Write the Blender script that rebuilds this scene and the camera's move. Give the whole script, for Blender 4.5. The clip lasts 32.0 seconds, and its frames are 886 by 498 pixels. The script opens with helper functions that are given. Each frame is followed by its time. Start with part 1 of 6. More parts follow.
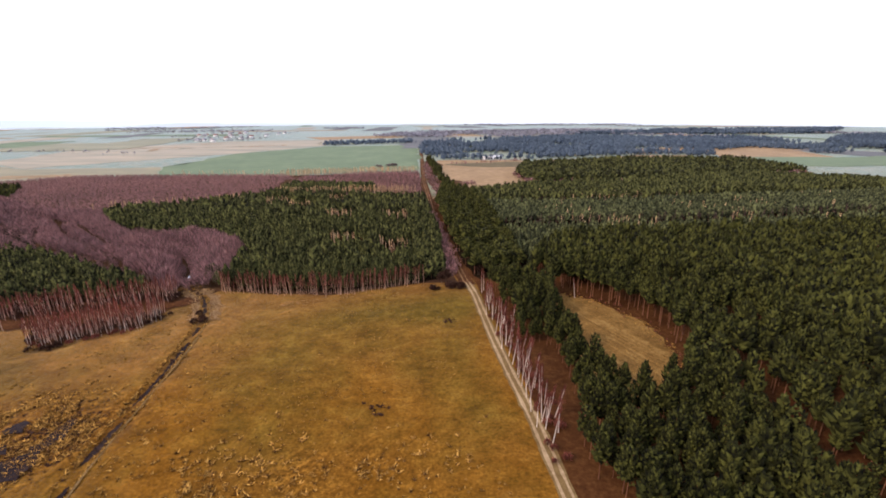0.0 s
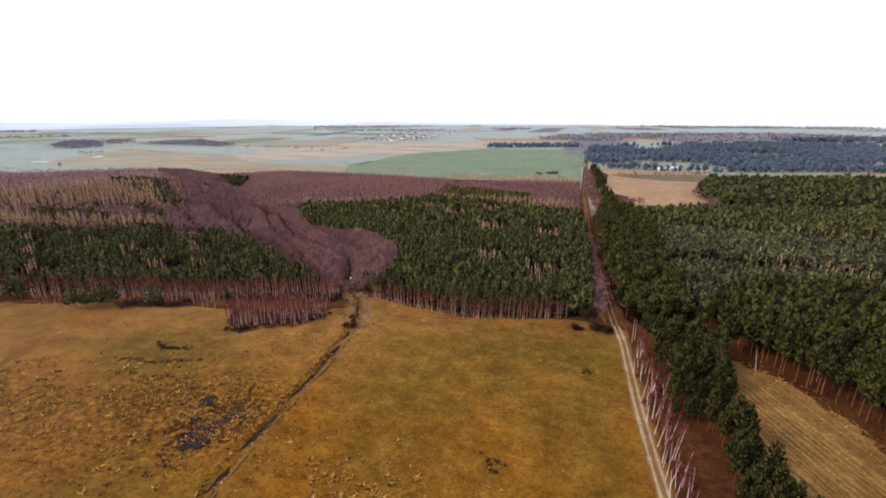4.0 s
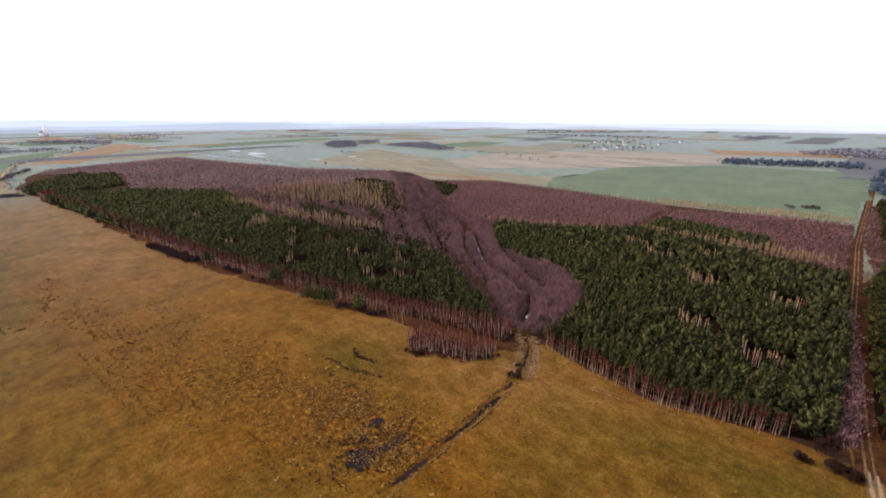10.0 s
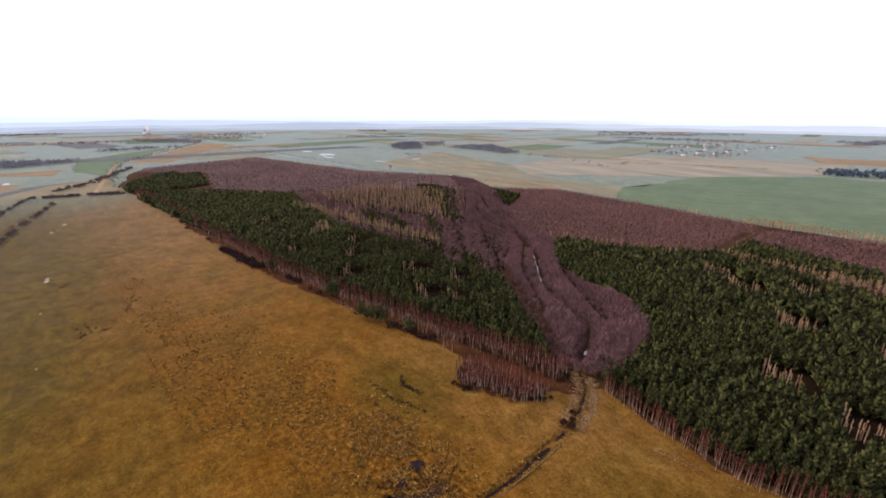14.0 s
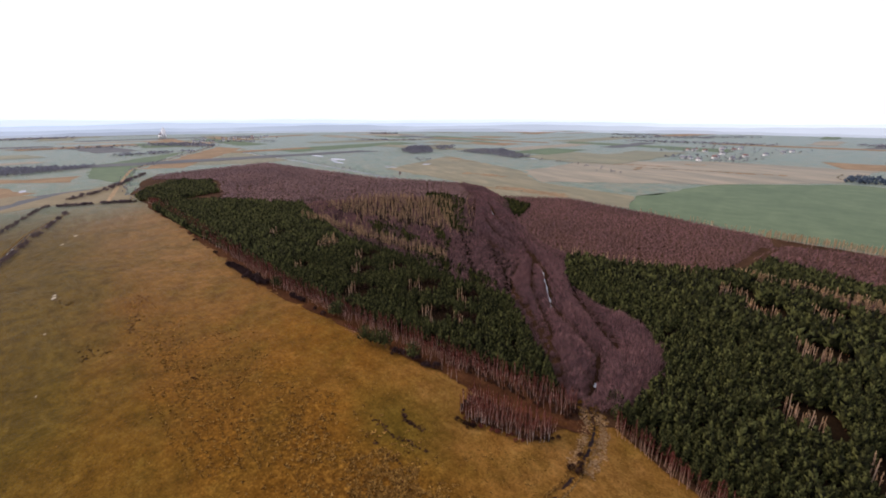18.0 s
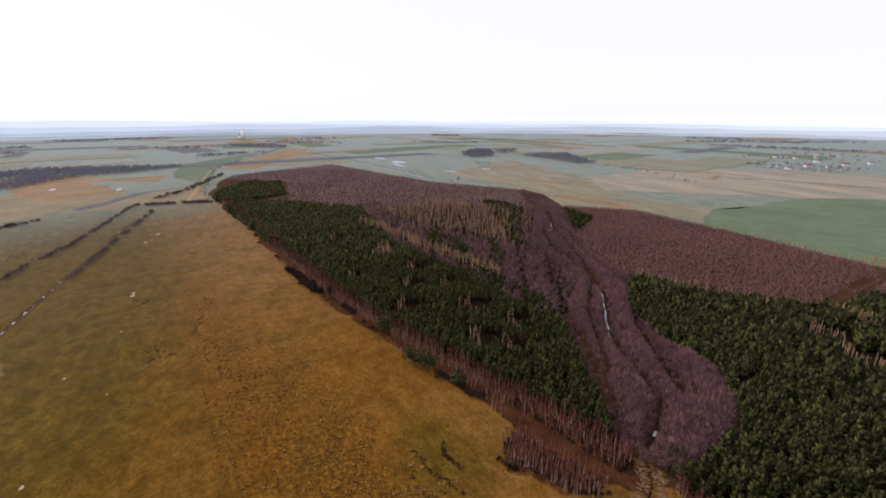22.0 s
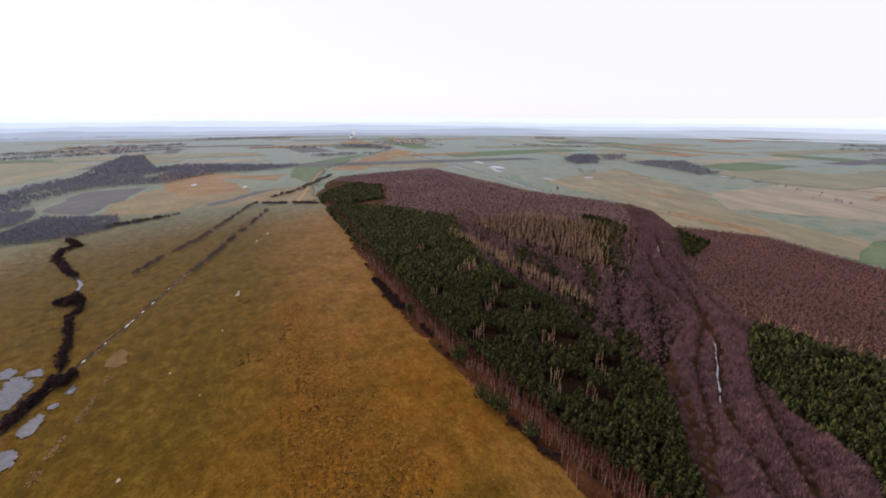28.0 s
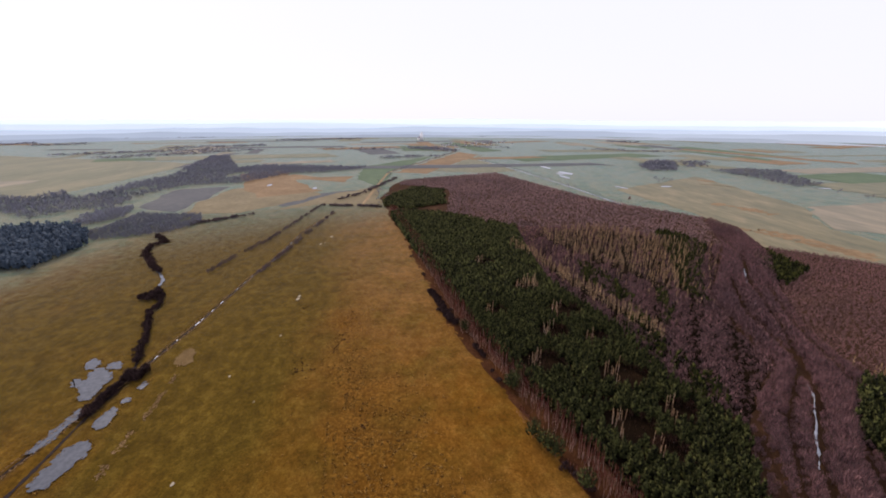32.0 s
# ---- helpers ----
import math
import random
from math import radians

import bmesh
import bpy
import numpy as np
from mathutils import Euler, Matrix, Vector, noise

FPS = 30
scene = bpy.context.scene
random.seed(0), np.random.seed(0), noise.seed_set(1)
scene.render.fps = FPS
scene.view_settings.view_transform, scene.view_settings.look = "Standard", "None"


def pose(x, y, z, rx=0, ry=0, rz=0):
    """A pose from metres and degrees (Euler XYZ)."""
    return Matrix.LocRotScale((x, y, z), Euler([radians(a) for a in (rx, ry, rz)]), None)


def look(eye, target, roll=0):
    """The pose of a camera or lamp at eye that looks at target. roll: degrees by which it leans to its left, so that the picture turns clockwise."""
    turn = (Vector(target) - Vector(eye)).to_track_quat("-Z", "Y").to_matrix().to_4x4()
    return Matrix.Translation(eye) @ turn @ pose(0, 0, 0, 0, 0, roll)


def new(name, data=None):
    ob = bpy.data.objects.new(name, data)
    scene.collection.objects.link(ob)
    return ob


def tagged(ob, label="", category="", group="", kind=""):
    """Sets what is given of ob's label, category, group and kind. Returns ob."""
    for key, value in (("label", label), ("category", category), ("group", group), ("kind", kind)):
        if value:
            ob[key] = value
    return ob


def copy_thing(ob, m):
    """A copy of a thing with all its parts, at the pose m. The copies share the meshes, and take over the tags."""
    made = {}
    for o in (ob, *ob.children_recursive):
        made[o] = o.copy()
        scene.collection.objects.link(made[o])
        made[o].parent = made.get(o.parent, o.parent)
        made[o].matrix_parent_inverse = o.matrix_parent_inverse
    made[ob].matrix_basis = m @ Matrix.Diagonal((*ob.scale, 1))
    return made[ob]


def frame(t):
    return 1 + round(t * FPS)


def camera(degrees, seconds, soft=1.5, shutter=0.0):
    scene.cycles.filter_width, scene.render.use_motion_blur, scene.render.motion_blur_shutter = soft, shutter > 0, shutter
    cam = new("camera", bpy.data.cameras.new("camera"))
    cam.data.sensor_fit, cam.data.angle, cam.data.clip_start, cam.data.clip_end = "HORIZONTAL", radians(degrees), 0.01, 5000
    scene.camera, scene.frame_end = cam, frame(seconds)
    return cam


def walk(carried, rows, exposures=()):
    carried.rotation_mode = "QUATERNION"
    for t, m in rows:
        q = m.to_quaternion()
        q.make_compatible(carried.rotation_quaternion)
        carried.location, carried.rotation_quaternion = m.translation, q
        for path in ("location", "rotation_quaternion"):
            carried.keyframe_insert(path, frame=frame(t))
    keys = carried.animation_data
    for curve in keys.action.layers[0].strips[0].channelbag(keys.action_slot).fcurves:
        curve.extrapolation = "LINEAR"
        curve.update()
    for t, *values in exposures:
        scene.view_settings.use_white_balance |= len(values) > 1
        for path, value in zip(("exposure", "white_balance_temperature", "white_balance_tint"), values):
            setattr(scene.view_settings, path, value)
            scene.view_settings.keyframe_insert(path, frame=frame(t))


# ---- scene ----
# seconds, x, y, z, yaw, pitch, roll
PATH = [
    (0, -0.00, 0.00, 65.00, -0.00, -17.35, -0.18),
    (0.5, 0.44, 1.13, 65.95, 9.93, -17.38, -0.19),
    (1, 0.84, 2.28, 66.91, 16.89, -17.40, -0.10),
    (1.5, 1.17, 3.41, 67.90, 18.61, -17.44, -0.08),
    (2, 1.42, 4.52, 68.95, 18.97, -17.45, -0.07),
    (2.5, 1.58, 5.61, 70.06, 19.51, -17.41, -0.10),
    (3, 1.70, 6.69, 71.22, 20.22, -17.43, -0.09),
    (3.5, 1.79, 7.75, 72.44, 20.83, -17.44, -0.10),
    (5.5, 2.20, 11.95, 77.48, 23.38, -17.35, -0.33),
    (6, 2.37, 12.97, 78.72, 26.75, -17.36, -0.31),
    (6.5, 2.57, 13.95, 79.94, 32.14, -17.28, -0.18),
    (7, 2.78, 14.87, 81.19, 38.04, -17.28, -0.05),
    (7.5, 2.96, 15.72, 82.47, 42.08, -17.28, 0.06),
    (8, 3.02, 16.52, 83.79, 44.06, -17.23, 0.05),
    (8.5, 2.94, 17.29, 85.12, 45.57, -17.17, 0.02),
    (9, 2.68, 18.08, 86.45, 46.56, -17.22, 0.03),
    (9.5, 2.30, 18.91, 87.76, 47.40, -17.25, 0.01),
    (10, 1.80, 19.76, 89.02, 48.10, -17.26, 0.01),
    (10.5, 1.19, 20.68, 90.22, 48.70, -17.27, 0.04),
    (11, 0.48, 21.70, 91.36, 49.65, -17.33, 0.00),
    (11.5, -0.29, 22.77, 92.47, 51.02, -17.34, 0.01),
    (12, -1.10, 23.86, 93.57, 53.09, -17.34, 0.06),
    (12.5, -1.93, 24.95, 94.68, 54.54, -17.34, 0.12),
    (13, -2.74, 26.02, 95.77, 55.71, -17.37, 0.14),
    (13.5, -3.55, 27.07, 96.85, 56.25, -17.38, 0.11),
    (14, -4.34, 28.08, 97.93, 56.57, -17.38, 0.12),
    (14.5, -5.10, 29.04, 99.02, 56.88, -17.34, 0.10),
    (16.5, -8.07, 32.59, 103.42, 57.36, -17.28, 0.02),
    (17, -8.78, 33.43, 104.51, 57.63, -17.28, 0.01),
    (17.5, -9.46, 34.22, 105.57, 57.93, -17.28, -0.00),
    (18, -10.11, 34.97, 106.63, 58.05, -17.25, -0.03),
    (18.5, -10.74, 35.71, 107.68, 58.10, -17.22, -0.04),
    (19, -11.38, 36.47, 108.72, 58.16, -17.17, -0.05),
    (19.5, -12.07, 37.29, 109.72, 58.25, -17.16, -0.12),
    (20, -12.85, 38.20, 110.68, 58.70, -17.17, -0.13),
    (20.5, -13.75, 39.23, 111.57, 60.21, -17.13, -0.08),
    (21, -14.72, 40.34, 112.39, 62.67, -17.13, -0.09),
    (21.5, -15.73, 41.50, 113.17, 64.58, -17.14, -0.01),
    (22, -16.76, 42.65, 113.92, 66.07, -17.17, -0.04),
    (22.5, -17.78, 43.80, 114.67, 67.36, -17.15, -0.02),
    (23, -18.78, 44.93, 115.42, 68.33, -17.18, -0.04),
    (23.5, -19.76, 46.05, 116.19, 69.64, -17.18, -0.01),
    (24, -20.76, 47.13, 116.98, 70.99, -17.19, 0.01),
    (24.5, -21.80, 48.14, 117.81, 72.38, -17.18, 0.00),
    (25, -22.88, 49.08, 118.65, 73.63, -17.21, 0.02),
    (25.5, -24.04, 49.93, 119.52, 74.76, -17.21, 0.04),
    (27.5, -28.99, 53.04, 123.03, 78.16, -17.17, 0.08),
    (28, -30.28, 53.78, 123.88, 79.26, -17.14, 0.09),
    (28.5, -31.60, 54.48, 124.68, 80.53, -17.12, 0.12),
    (29, -32.95, 55.13, 125.44, 81.91, -17.11, 0.15),
    (29.5, -34.31, 55.72, 126.17, 83.00, -17.10, 0.16),
    (30, -35.70, 56.26, 126.88, 83.86, -17.09, 0.16),
    (30.5, -37.12, 56.76, 127.57, 84.71, -17.07, 0.13),
    (31, -38.55, 57.22, 128.26, 85.59, -17.04, 0.13),
    (31.5, -39.98, 57.68, 128.95, 86.83, -17.00, 0.13),
    (32, -41.42, 58.13, 129.64, 87.89, -16.99, 0.14),
]
cam = camera(91.6, 32.0, soft=1.8)
EXPOSURES = [(t, stops - 0.06, 6500, 25) for t, stops in ((0, 0.4), (3, 0.33), (6, 0.2), (9, 0.1), (13, -0.05), (19, -0.24), (25, -0.3), (32, -0.32))]
walk(cam, [(t, pose(x, y, z, 90 + pitch, -roll, yaw)) for t, x, y, z, yaw, pitch, roll in PATH], EXPOSURES)

# ---- light: bright overcast, thin sun in the south-west ----
SUN_EL, SUN_AZ = 36.0, 236.0     # degrees, azimuth clockwise from +y
world = bpy.data.worlds.new("overcast_sky")
scene.world = world
world.use_nodes = True
wn, wl = world.node_tree.nodes, world.node_tree.links
wn.clear()
sky = wn.new("ShaderNodeTexSky")
sky.sky_type, sky.sun_disc = "NISHITA", False
sky.sun_elevation, sky.sun_rotation = radians(SUN_EL), radians(SUN_AZ)
dim = wn.new("ShaderNodeMixRGB")
dim.blend_type, dim.inputs[0].default_value, dim.inputs[2].default_value = "MULTIPLY", 1.0, (0.1, 0.1, 0.1, 1)
cloud = wn.new("ShaderNodeMixRGB")
cloud.inputs[0].default_value, cloud.inputs[2].default_value = 0.9, (1.25, 1.36, 1.52, 1)
wbg, wout = wn.new("ShaderNodeBackground"), wn.new("ShaderNodeOutputWorld")
wl.new(sky.outputs[0], dim.inputs[1])
wl.new(dim.outputs[0], cloud.inputs[1])
wl.new(cloud.outputs[0], wbg.inputs[0])
wl.new(wbg.outputs[0], wout.inputs[0])
wbg.inputs[1].default_value = 1.0
sun_data = bpy.data.lights.new("sun", "SUN")
sun_data.energy, sun_data.angle, sun_data.color = 2.9, radians(10), (1.0, 0.88, 0.7)
sun = new("sun", sun_data)
az = radians(SUN_AZ)
sun.matrix_world = look((math.sin(az) * 60, math.cos(az) * 60, 60 * math.tan(radians(SUN_EL))), (0, 0, 0))


# ---- materials ----
def node_mat(name, rough=0.9, spec=0.15):
    m = bpy.data.materials.new(name)
    m.use_nodes = True
    b = m.node_tree.nodes["Principled BSDF"]
    b.inputs["Roughness"].default_value = rough
    b.inputs["Specular IOR Level"].default_value = spec
    return m, m.node_tree.nodes, m.node_tree.links, b


def noise_node(n, l, pos, scale, detail=4.0, rough=0.6):
    t = n.new("ShaderNodeTexNoise")
    t.inputs["Scale"].default_value, t.inputs["Detail"].default_value, t.inputs["Roughness"].default_value = scale, detail, rough
    l.new(pos, t.inputs["Vector"])
    return t.outputs["Fac"]


def ramp_node(n, l, fac, stops):
    r = n.new("ShaderNodeValToRGB")
    while len(r.color_ramp.elements) < len(stops):
        r.color_ramp.elements.new(0.5)
    for e, (p, c) in zip(r.color_ramp.elements, stops):
        e.position, e.color = p, (*c, 1)
    l.new(fac, r.inputs[0])
    return r.outputs[0]


def mix_node(n, l, fac, a, b, mode="MIX"):
    m = n.new("ShaderNodeMixRGB")
    m.blend_type = mode
    for s, v in zip(m.inputs, (fac, a, b)):
        if isinstance(v, float):
            s.default_value = v
        elif isinstance(v, tuple):
            s.default_value = (*v, 1)
        else:
            l.new(v, s)
    return m.outputs[0]


def bump_node(n, l, b, height, strength, dist):
    u = n.new("ShaderNodeBump")
    u.inputs["Strength"].default_value, u.inputs["Distance"].default_value = strength, dist
    l.new(height, u.inputs["Height"])
    l.new(u.outputs[0], b.inputs["Normal"])


def soil_mat(name, dark, mid, light, broad=0.02, fine=0.6, bump=0.5, rough=0.95, stretch=None, spec=0.1, haze_sheen=0.0):
    """Ground cover: colour drifts over tens of metres, is mottled over metres and grainy below."""
    m, n, l, b = node_mat(name, rough, spec)
    # Bluish sheen, strongest at grazing angles, stands in for distance haze.
    b.inputs["Sheen Weight"].default_value, b.inputs["Sheen Roughness"].default_value = haze_sheen, 0.4
    b.inputs["Sheen Tint"].default_value = (0.7, 0.9, 1.0, 1)
    pos = n.new("ShaderNodeNewGeometry").outputs["Position"]
    if stretch:
        mp = n.new("ShaderNodeMapping")
        mp.inputs["Rotation"].default_value = (0, 0, radians(stretch[0]))
        mp.inputs["Scale"].default_value = (stretch[1], 1, 1)
        l.new(pos, mp.inputs["Vector"])
        pos = mp.outputs[0]
    a = noise_node(n, l, pos, broad, 5)
    c = noise_node(n, l, pos, fine, 6, 0.7)
    s = n.new("ShaderNodeMath")
    s.operation = "MULTIPLY_ADD"
    s.inputs[1].default_value = 0.55
    l.new(c, s.inputs[0])
    h = n.new("ShaderNodeMath")
    h.operation = "MULTIPLY"
    h.inputs[1].default_value = 0.45
    l.new(a, h.inputs[0])
    l.new(h.outputs[0], s.inputs[2])
    l.new(ramp_node(n, l, s.outputs[0], [(0.34, dark), (0.5, mid), (0.66, light)]), b.inputs["Base Color"])
    bump_node(n, l, b, c, bump, 0.4)
    return m


def plant_mat(name, dark, light, drift=0.03, rough=0.9, sheen=0.0):
    """Foliage or twigs: each piece has its own shade, stands drift in tone."""
    m, n, l, b = node_mat(name, rough, 0.08)
    g = n.new("ShaderNodeNewGeometry")
    # Bluish sheen lifts the crowns as distance haze would.
    b.inputs["Sheen Weight"].default_value, b.inputs["Sheen Roughness"].default_value = sheen, 0.6
    b.inputs["Sheen Tint"].default_value = (0.8, 0.82, 1.0, 1)
    # Mostly dark, few bright pieces: crown shade and lit tips painted as tone.
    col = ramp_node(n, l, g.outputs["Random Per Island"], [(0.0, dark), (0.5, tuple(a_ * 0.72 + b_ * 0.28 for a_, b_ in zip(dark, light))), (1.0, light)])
    v = ramp_node(n, l, noise_node(n, l, g.outputs["Position"], drift, 4), [(0.3, (0.72, 0.74, 0.76)), (0.7, (1.2, 1.18, 1.12))])
    o = n.new("ShaderNodeObjectInfo").outputs["Random"]
    w = ramp_node(n, l, o, [(0.0, (0.85, 0.85, 0.85)), (1.0, (1.12, 1.12, 1.12))])
    l.new(mix_node(n, l, 1.0, mix_node(n, l, 1.0, col, v, "MULTIPLY"), w, "MULTIPLY"), b.inputs["Base Color"])
    return m


def water_mat(name, colour, rough):
    m, n, l, b = node_mat(name, rough, 0.5)
    pos = n.new("ShaderNodeNewGeometry").outputs["Position"]
    b.inputs["IOR"].default_value = 1.33
    f = noise_node(n, l, pos, 0.5, 4)
    l.new(ramp_node(n, l, f, [(0.3, tuple(c * 0.6 for c in colour)), (0.7, colour)]), b.inputs["Base Color"])
    bump_node(n, l, b, noise_node(n, l, pos, 3.0, 3), 0.05, 0.05)
    return m


def paint_mat(name, colour, rough=0.8, scale=0.5):
    m, n, l, b = node_mat(name, rough, 0.2)
    pos = n.new("ShaderNodeNewGeometry").outputs["Position"]
    f = noise_node(n, l, pos, scale, 5)
    l.new(ramp_node(n, l, f, [(0.25, tuple(c * 0.75 for c in colour)), (0.75, colour)]), b.inputs["Base Color"])
    return m


def ground_mat():
    """Rough pasture: straw, rust-brown sedge and green by the masks laid on the sheet, farmland paled with painted haze
    further out.
    """
    m, n, l, b = node_mat("pasture", 0.95, 0.08)
    pos = n.new("ShaderNodeNewGeometry").outputs["Position"]
    at = n.new("ShaderNodeAttribute")
    at.attribute_name = "cover"
    sep = n.new("ShaderNodeSeparateColor")
    l.new(at.outputs["Color"], sep.inputs[0])
    mp = n.new("ShaderNodeMapping")
    mp.inputs["Rotation"].default_value = (0, 0, radians(-8))
    mp.inputs["Scale"].default_value = (0.85, 1.0, 1)
    l.new(pos, mp.inputs["Vector"])
    big, mid = noise_node(n, l, pos, 0.018, 6, 0.65), noise_node(n, l, mp.outputs[0], 0.16, 8, 0.72)
    fine = noise_node(n, l, pos, 0.55, 8, 0.82)
    grit = noise_node(n, l, pos, 1.6, 4, 0.7)
    blot = noise_node(n, l, pos, 0.055, 5, 0.6)
    straw = ramp_node(n, l, mid, [(0.3, (0.082, 0.0325, 0.0025)), (0.44, (0.117, 0.0485, 0.004)), (0.56, (0.15, 0.0635, 0.0058)), (0.7, (0.2, 0.094, 0.011))])
    green = ramp_node(n, l, mid, [(0.32, (0.05, 0.03, 0.004)), (0.5, (0.084, 0.051, 0.0065)), (0.68, (0.128, 0.08, 0.012))])
    rust = ramp_node(n, l, fine, [(0.34, (0.034, 0.012, 0.002)), (0.5, (0.105, 0.044, 0.006)), (0.66, (0.26, 0.128, 0.02))])
    # Far land is paler and greyer: fields, with distance haze put into the tone.
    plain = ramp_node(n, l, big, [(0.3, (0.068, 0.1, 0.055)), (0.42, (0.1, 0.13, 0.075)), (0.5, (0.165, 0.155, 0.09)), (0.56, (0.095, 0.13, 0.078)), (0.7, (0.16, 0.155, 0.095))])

    # Paler olive-tan grass: distance haze over the far pasture put into its colour.
    tan = ramp_node(n, l, mid, [(0.3, (0.118, 0.058, 0.014)), (0.44, (0.15, 0.0765, 0.02)), (0.56, (0.187, 0.099, 0.028)), (0.7, (0.235, 0.137, 0.045))])

    def mask(src, noise_fac, lo, hi):
        a = n.new("ShaderNodeMath")
        a.operation = "ADD"
        l.new(src, a.inputs[0])
        l.new(noise_fac, a.inputs[1])
        r = n.new("ShaderNodeMapRange")
        r.inputs[1].default_value, r.inputs[2].default_value = lo, hi
        l.new(a.outputs[0], r.inputs[0])
        return r.outputs[0]
    straw = mix_node(n, l, mask(at.outputs["Alpha"], big, 0.35, 1.4), straw, tan)
    patch = noise_node(n, l, pos, 0.034, 6, 0.7)
    straw = mix_node(n, l, ramp_node(n, l, patch, [(0.44, (0, 0, 0)), (0.62, (0.6, 0.6, 0.6))]), straw, green)
    c = mix_node(n, l, mask(sep.outputs[1], big, 0.7, 1.45), straw, green)
    c = mix_node(n, l, mask(sep.outputs[0], blot, 0.75, 1.45), c, rust)
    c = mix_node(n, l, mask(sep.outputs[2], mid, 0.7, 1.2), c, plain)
    g = mix_node(n, l, 1.0, ramp_node(n, l, fine, [(0.34, (0.66, 0.64, 0.62)), (0.5, (1, 1, 1)), (0.66, (1.32, 1.3, 1.26))]), ramp_node(n, l, grit, [(0.32, (0.6, 0.58, 0.55)), (0.5, (1, 1, 1)), (0.7, (1.25, 1.22, 1.18))]), "MULTIPLY")
    g = mix_node(n, l, 1.0, g, ramp_node(n, l, blot, [(0.3, (0.82, 0.8, 0.78)), (0.5, (1, 1, 1)), (0.68, (1.1, 1.09, 1.06))]), "MULTIPLY")
    l.new(mix_node(n, l, 1.0, c, g, "MULTIPLY"), b.inputs["Base Color"])
    # Roughness, gloss and bluish sheen shift with distance to imitate haze, not damp.
    wet = n.new("ShaderNodeMapRange")
    wet.inputs[3].default_value, wet.inputs[4].default_value = 0.95, 0.9
    l.new(sep.outputs[2], wet.inputs[0])
    l.new(wet.outputs[0], b.inputs["Roughness"])
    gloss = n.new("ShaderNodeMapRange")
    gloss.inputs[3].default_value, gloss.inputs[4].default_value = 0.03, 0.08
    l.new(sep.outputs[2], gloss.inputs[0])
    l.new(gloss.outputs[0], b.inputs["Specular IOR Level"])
    haze_sheen = n.new("ShaderNodeMapRange")
    haze_sheen.inputs[3].default_value, haze_sheen.inputs[4].default_value = 0.22, 0.4
    l.new(sep.outputs[2], haze_sheen.inputs[0])
    l.new(haze_sheen.outputs[0], b.inputs["Sheen Weight"])
    b.inputs["Sheen Roughness"].default_value, b.inputs["Sheen Tint"].default_value = 0.22, (0.7, 0.9, 1.0, 1)
    bump_node(n, l, b, fine, 0.6, 0.4)
    return m


PASTURE = ground_mat()
LITTER = soil_mat("leaf_litter", (0.02, 0.01, 0.006), (0.048, 0.024, 0.013), (0.095, 0.05, 0.024), 0.05, 0.9, 0.6, spec=0.02)
# Near-black albedo: the shade under the trees is put into this floor colour.
SHADED_FLOOR = soil_mat("forest_floor_painted_shade", (0.004, 0.0025, 0.0015), (0.01, 0.006, 0.003), (0.024, 0.013, 0.006), 0.05, 0.9, 0.6, spec=0.02)
VERGE = soil_mat("rusty_verge", (0.02, 0.008, 0.004), (0.052, 0.021, 0.009), (0.11, 0.048, 0.02), 0.08, 0.8, 0.6, spec=0.02)
SAND = soil_mat("pale_track_sand", (0.15, 0.098, 0.05), (0.26, 0.18, 0.098), (0.37, 0.28, 0.17), 0.1, 1.2, 0.3)
TRACK = soil_mat("track_grass", (0.08, 0.048, 0.018), (0.13, 0.08, 0.03), (0.19, 0.13, 0.055), 0.1, 1.0, 0.4)
FURROW = soil_mat("furrow_earth", (0.08, 0.036, 0.009), (0.16, 0.086, 0.022), (0.29, 0.175, 0.054), 0.1, 0.8, 0.6)
MUD = soil_mat("wet_mud", (0.008, 0.005, 0.005), (0.017, 0.011, 0.011), (0.036, 0.02, 0.014), 0.15, 0.9, 0.5, 0.6, spec=0.04)
WINTER_WHEAT = soil_mat("winter_wheat", (0.062, 0.09, 0.04), (0.084, 0.115, 0.053), (0.115, 0.145, 0.07), 0.012, 0.05, 0.1, 0.9, spec=0.05, haze_sheen=0.08)
STUBBLE = soil_mat("pale_stubble", (0.13, 0.074, 0.028), (0.2, 0.122, 0.052), (0.28, 0.186, 0.092), 0.02, 0.15, 0.2, 0.9, spec=0.05, haze_sheen=0.08)
DRY_GRASS = soil_mat("yellowed_grass", (0.11, 0.08, 0.03), (0.165, 0.12, 0.05), (0.23, 0.175, 0.085), 0.02, 0.15, 0.2, 0.9, spec=0.06, haze_sheen=0.12)
BRACKEN = soil_mat("rusty_bracken", (0.026, 0.009, 0.004), (0.056, 0.022, 0.008), (0.105, 0.046, 0.016), 0.08, 0.8, 0.6, spec=0.02)
PINK_STUBBLE = soil_mat("rosy_stubble", (0.11, 0.094, 0.05), (0.195, 0.155, 0.088), (0.31, 0.23, 0.14), 0.02, 0.05, 0.1, 0.85, spec=0.08, stretch=(20, 0.2), haze_sheen=0.16)
PLOUGH = soil_mat("ploughed_earth", (0.055, 0.056, 0.058), (0.082, 0.082, 0.082), (0.12, 0.115, 0.105), 0.01, 0.1, 0.3, 0.85, spec=0.06, haze_sheen=0.05)
PALE_GREEN = soil_mat("thin_winter_grass", (0.095, 0.088, 0.038), (0.148, 0.132, 0.062), (0.22, 0.175, 0.088), 0.012, 0.08, 0.1, 0.85, spec=0.06, stretch=(-15, 0.25), haze_sheen=0.14)
